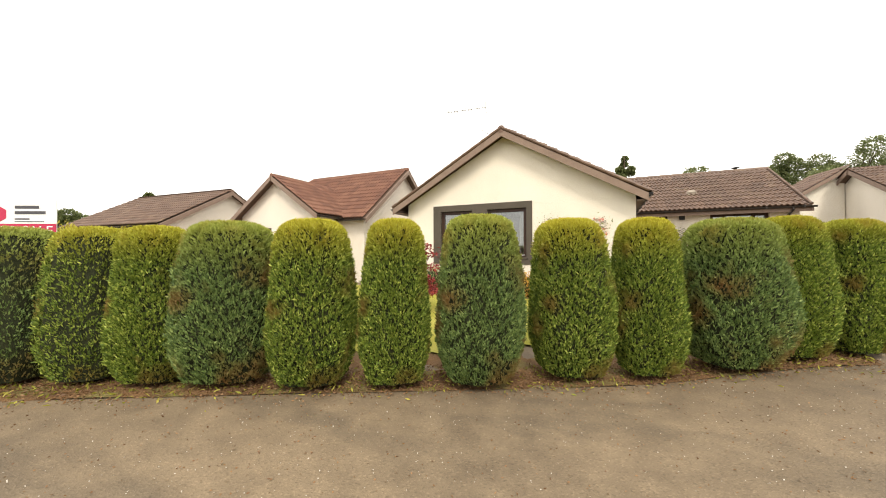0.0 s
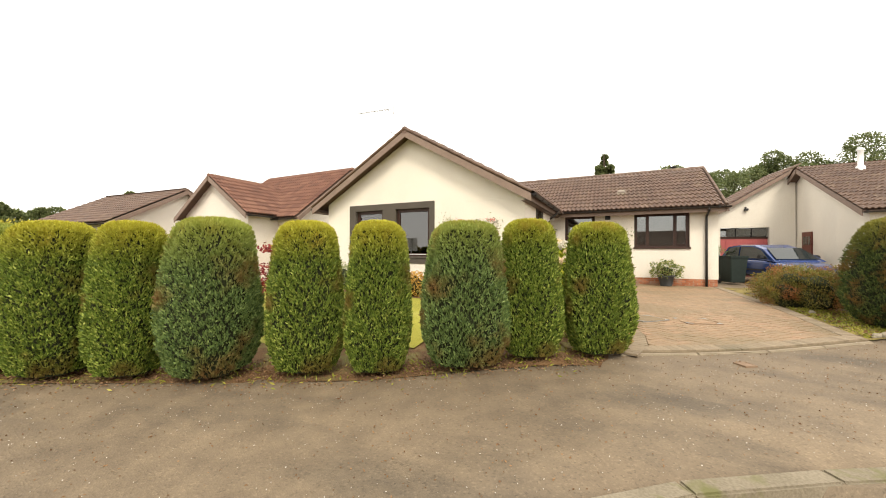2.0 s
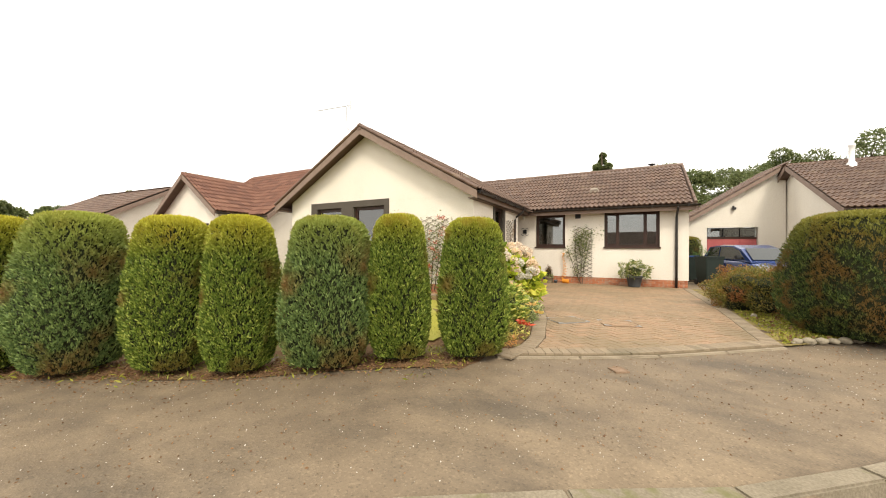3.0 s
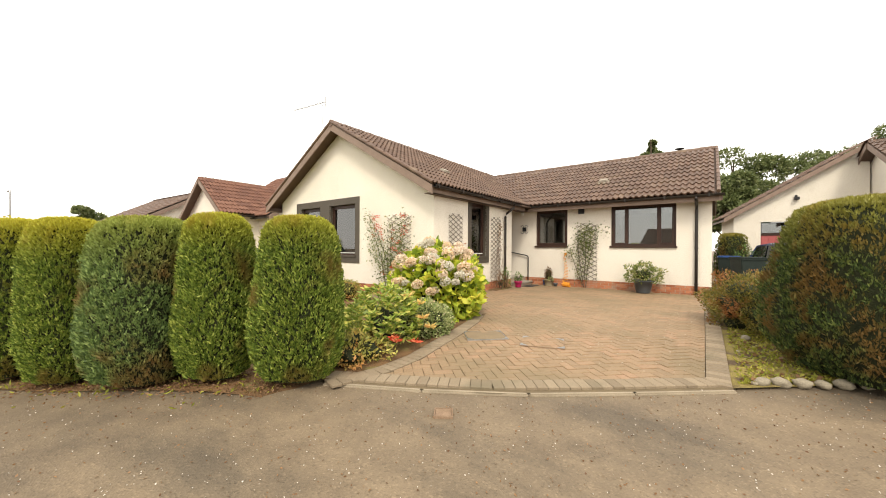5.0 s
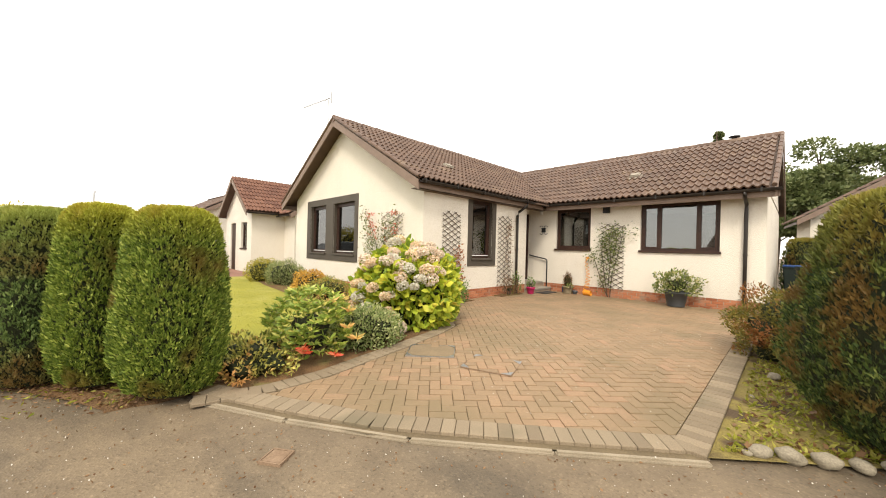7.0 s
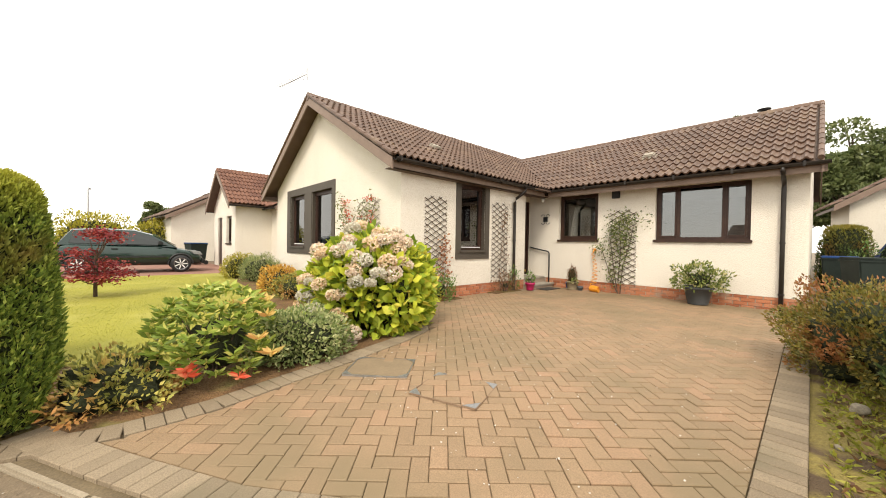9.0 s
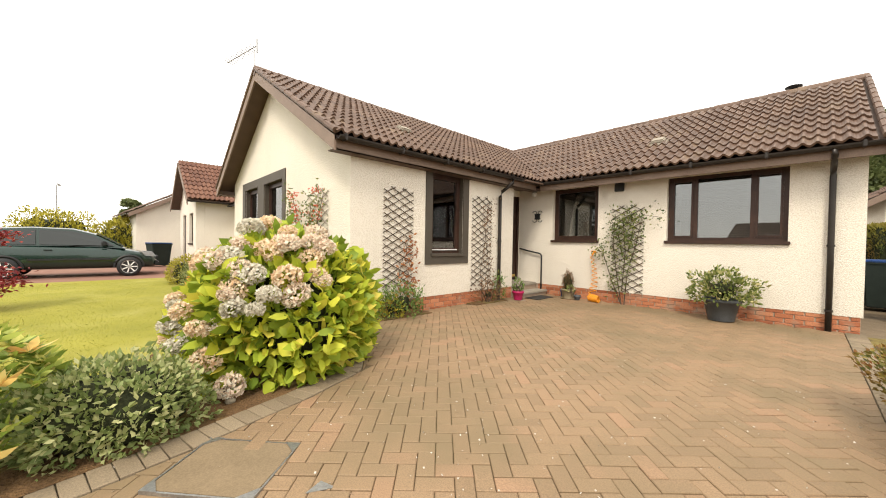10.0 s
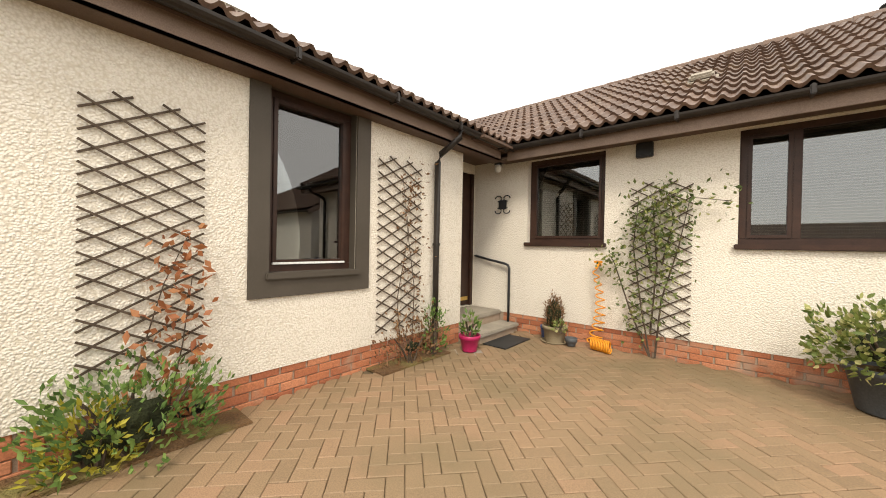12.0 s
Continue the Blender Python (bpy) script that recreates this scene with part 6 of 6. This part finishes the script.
def clip(poly, p, n):
    """The part of a polygon on the side of the line through p that n points to."""
    out = []
    for a, b in zip(poly, poly[1:] + poly[:1]):
        da, db = (a - p).dot(n), (b - p).dot(n)
        if da >= 0:
            out.append(a)
        if (da > 0 > db) or (da < 0 < db):
            out.append(a.lerp(b, da / (da - db)))
    return out


def lay_cut(px, py, turn):
    """A paver cut to the line of the border."""
    d, e = Vector((math.cos(turn), math.sin(turn))), Vector((-math.sin(turn), math.cos(turn)))
    c = Vector((px, py))
    poly = [c + d * sx * 0.0982 + e * sy * 0.0482 for sx, sy in ((-1, -1), (1, -1), (1, 1), (-1, 1))]
    for line, width, side in BORDERS:
        best = min(zip(line, line[1:]), key=lambda ab: edge_dist(px, py, list(ab)))
        if edge_dist(px, py, list(best)) > width + 0.115:
            continue
        a, b = Vector(best[0]), Vector(best[1])
        t = (b - a).normalized()
        n = Vector((-t.y, t.x)) * side
        poly = clip(poly, a + n * (width + 0.002), n)
        if len(poly) < 3:
            return
    if abs(sum(a.x * b.y - b.x * a.y for a, b in zip(poly, poly[1:] + poly[:1]))) / 2 < 0.0008:
        return
    z = ground_z(px, py) + 0.024 + prng.uniform(-0.002, 0.002)
    o, k = len(pvs), len(poly)
    mid = sum(poly, Vector((0, 0))) / k
    for h, inset in ((-0.012, 0), (0.009, 0), (0.013, 0.045)):
        pvs.extend([Vector((*q.lerp(mid, inset), z + h)) for q in poly])
    pfs.append(tuple(o + 2 * k + i for i in range(k)))
    pfs.extend([(o + r * k + i, o + r * k + (i + 1) % k, o + (r + 1) * k + (i + 1) % k, o + (r + 1) * k + i) for r in (0, 1) for i in range(k)])


U = 0.1
for j in range(-20, 170):
    for i in range(-120, 120):
        r = (i - j) % 4
        # 90 degree herringbone: lying pieces start at r 0, upright ones at r 2
        if r == 0:
            u, v, turn = (i + 1) * U, (j + 0.5) * U, 0.0
        elif r == 3:
            u, v, turn = (i + 0.5) * U, (j + 1.0) * U, math.pi / 2
        else:
            continue
        px, py = u * ca - v * sa + 5.0, u * sa + v * ca + 4.5
        if not (-1.3 < px < 6.6 and 4.8 < py < 14.5) or not inside(px, py, OUT):
            continue
        if py > 14.43 or (px < 1.24 and py > 9.3) or (py > 13.3 and px < 1.5):
            continue
        if near_border(px, py):
            lay_cut(px, py, ANG + turn)
        else:
            lay(px, py, ANG + turn)
tagged(raw("pavers", pvs, pfs, PAVERS, drive), kind="stuff")


def soldier(line, off, parent, mesh=None, step=0.1, flip=1):
    """A border of pavers set square to the edge."""
    mesh = mesh or EV
    line = [Vector(p) for p in line]
    nor = []
    for i in range(len(line)):
        d = (line[min(i + 1, len(line) - 1)] - line[max(i - 1, 0)]).normalized()
        nor.append(Vector((-d.y, d.x)))
    line = [p + n * off * flip for p, n in zip(line, nor)]
    ln = sum(math.dist(a, b) for a, b in zip(line, line[1:]))
    pts = smooth_curve(line, max(2, int(ln / step) + 1))
    for a, b in zip(pts, pts[1:]):
        m = (a + b) / 2
        t = math.atan2(b[1] - a[1], b[0] - a[0])
        x, y = m
        ob = new("border_paver", mesh)
        ob.parent = parent
        ob.matrix_basis = Matrix.Translation((x, y, ground_z(x, y) + 0.031)) @ Matrix.Rotation(t + math.pi / 2 + prng.uniform(-0.015, 0.015), 4, "Z")


soldier(FRONT_E, 0.16, drive)
soldier(RIGHT, 0.11, drive)
soldier(LEFT, 0.11, drive, flip=-1)
EDGING = surface("edging_concrete", (0.22, 0.18, 0.125), (0.32, 0.265, 0.19), 4, 120, 0.9, 0.4, 0.003)


def kerb_run(line, width, height, step, mat, name, parent, low=0.2):
    ln = sum(math.dist(a, b) for a, b in zip(line, line[1:]))
    pts = smooth_curve(line, max(2, int(ln / step) + 1))
    for a, b in zip(pts, pts[1:]):
        m, t, l = (a + b) / 2, math.atan2(b[1] - a[1], b[0] - a[0]), math.dist(a, b)
        boxed(name, (-l / 2 + 0.004, l / 2 - 0.004, -width / 2, width / 2, -low, height), mat, parent, 0.012, m=Matrix.Translation((m[0], m[1], ground_z(m[0], m[1]))) @ Matrix.Rotation(t, 4, "Z"))


kerb_run([(x + 0.015, y + 0.0) for x, y in FRONT_E], 0.05, 0.022, 0.9, EDGING, "edging_stone", drive, 0.1)
kerb = empty("kerb", Matrix(), "weathered concrete kerb along the footpath", "kerb", kind="structure")
kx = [-14 + 0.91 * i for i in range(31)]
kerb_run([(x, edge_y(x) + (kerb_d(x) + 0.06) / 0.87) for x in kx], 0.13, 0.015, 0.91, KERB, "kerb_stone", kerb)

BED = LEFT + [(-1.2, 9.34), (-5.6, 9.34), (-6.3, 8.2), (-4.2, 7.9), (-2.0, 7.75), (-0.2, 7.6), (1.3, 7.1), (2.05, 6.2), (2.45, 5.6), (2.75, 4.9)]
bed = raw("border_bed", [(x, y, ground_z(x, y) + 0.037) for x, y in BED], [tuple(range(len(BED)))], SOIL)
tagged(bed, "brown soil border between the lawn and drive", "soil bed", kind="structure")

# roof tiles of our house
n1 = 3.73 / COS
tile_slope(roof, slope_frame((1.47, 8.97, EZ + 0.0), (0, 1, 0), (-1, 0, SL)), 8.9, n1 - 0.28, lambda a, b: a < 5.05 + b * COS, lambda a, b: a < 4.2 and b < 2.9, budget=150)
tile_slope(roof, slope_frame((-6.03, 20.6, EZ), (0, -1, 0), (1, 0, SL)), 11.5, n1 - 0.28, lambda a, b: True)
tile_slope(roof, slope_frame((-1.85, 14.03, EZ), (1, 0, 0), (0, 1, SL)), 8.2, 3.25 / COS - 0.28, lambda a, b: a > 3.2 - b * COS, lambda a, b: a > 3.3 and b < 2.5, budget=150)


def ridge_run(a, b, parent):
    a, b = Vector(a), Vector(b)
    n = int((b - a).length / 0.45)
    for i in range(n):
        p, q = a + (b - a) * (i / n), a + (b - a) * ((i + 1.04) / n)
        bm = tube(bmesh.new(), [p + Vector((0, 0, 0.012)), q], 0.105, 12)
        part("ridge_tile", bm, TILE, parent)


ridge_run((RX, 8.96, RZ + 0.0), (RX, 20.4, RZ + 0.0), roof)
ridge_run((-1.9, ERY, ez2), (6.5, ERY, ez2), roof)
# mortared verge tiles
for a, b in (((1.47, 8.98, EZ + 0.05), (RX, 8.98, RZ + 0.05)), ((-6.03, 8.98, EZ + 0.05), (RX, 8.98, RZ + 0.05)), ((6.5, 14.03, EZ + 0.05), (6.5, ERY, ez2 + 0.05))):
    a, b = Vector(a), Vector(b)
    for i in range(12):
        p, q = a + (b - a) * (i / 12), a + (b - a) * ((i + 1.05) / 12)
        part("verge_tile", tube(bmesh.new(), [p + Vector((0, 0, 0.012)), q], 0.045, 8), TILE, roof)

# brick plinth
PB = {}


def brick_run(wall_ob, axis, face, u0, u1, rows=4):
    s = -1 if axis == "x" else 1
    for r in range(rows):
        u = u0 - (0.112 if r % 2 else 0)
        while u < u1 - 0.02:
            a, b = max(u, u0) + 0.005, min(u + 0.215, u1) - 0.005
            key = (axis, round(b - a, 3))
            if b - a > 0.03:
                if key not in PB:
                    l = (b - a) / 2
                    vs = [(sx * (l - k), d, sz * (0.0325 - k)) for k, d in ((0, 0.05), (0, -0.006), (0.004, -0.010)) for sx, sz in ((-1, -1), (1, -1), (1, 1), (-1, 1))]
                    if axis == "y":
                        vs = [(-y, x, z) for x, y, z in vs]
                    fs = [(8, 9, 10, 11)] + [(o + i, o + (i + 1) % 4, o + 4 + (i + 1) % 4, o + 4 + i) for o in (0, 4) for i in range(4)]
                    me = bpy.data.meshes.new("brick")
                    me.from_pydata(vs, [], fs)
                    me.materials.append(BRICK)
                    PB[key] = me
                ob = new("brick", PB[key])
                ob.parent = wall_ob
                z = 0.012 + 0.0375 + r * 0.072 - 0.02
                ob.location = ((a + b) / 2, face - 0.004, z) if axis == "x" else (face + 0.004, (a + b) / 2, z)
            u += 0.225


for w, axis, f, i, a, b in ((wall_front, "x", 9.37, 9.6, -5.6, 1.18), (wall_side, "y", 1.18, 0.95, 9.602, 13.39), (wall_back, "x", 14.5, 14.73, 0.3, 6.36), (wall_end, "y", 6.36, 6.13, 14.73, 20.1), (wall_left, "y", -5.6, -5.37, 9.6, 20.1)):
    wall("plinth", axis, f, i, a, b, -0.1, P, [], MORTAR, house, "red brick base course")
brick_run(wall_front, "x", 9.37, -5.6, 1.18)
brick_run(wall_side, "y", 1.18, 9.38, 13.39)
brick_run(wall_back, "x", 14.5, 1.2, 6.36)
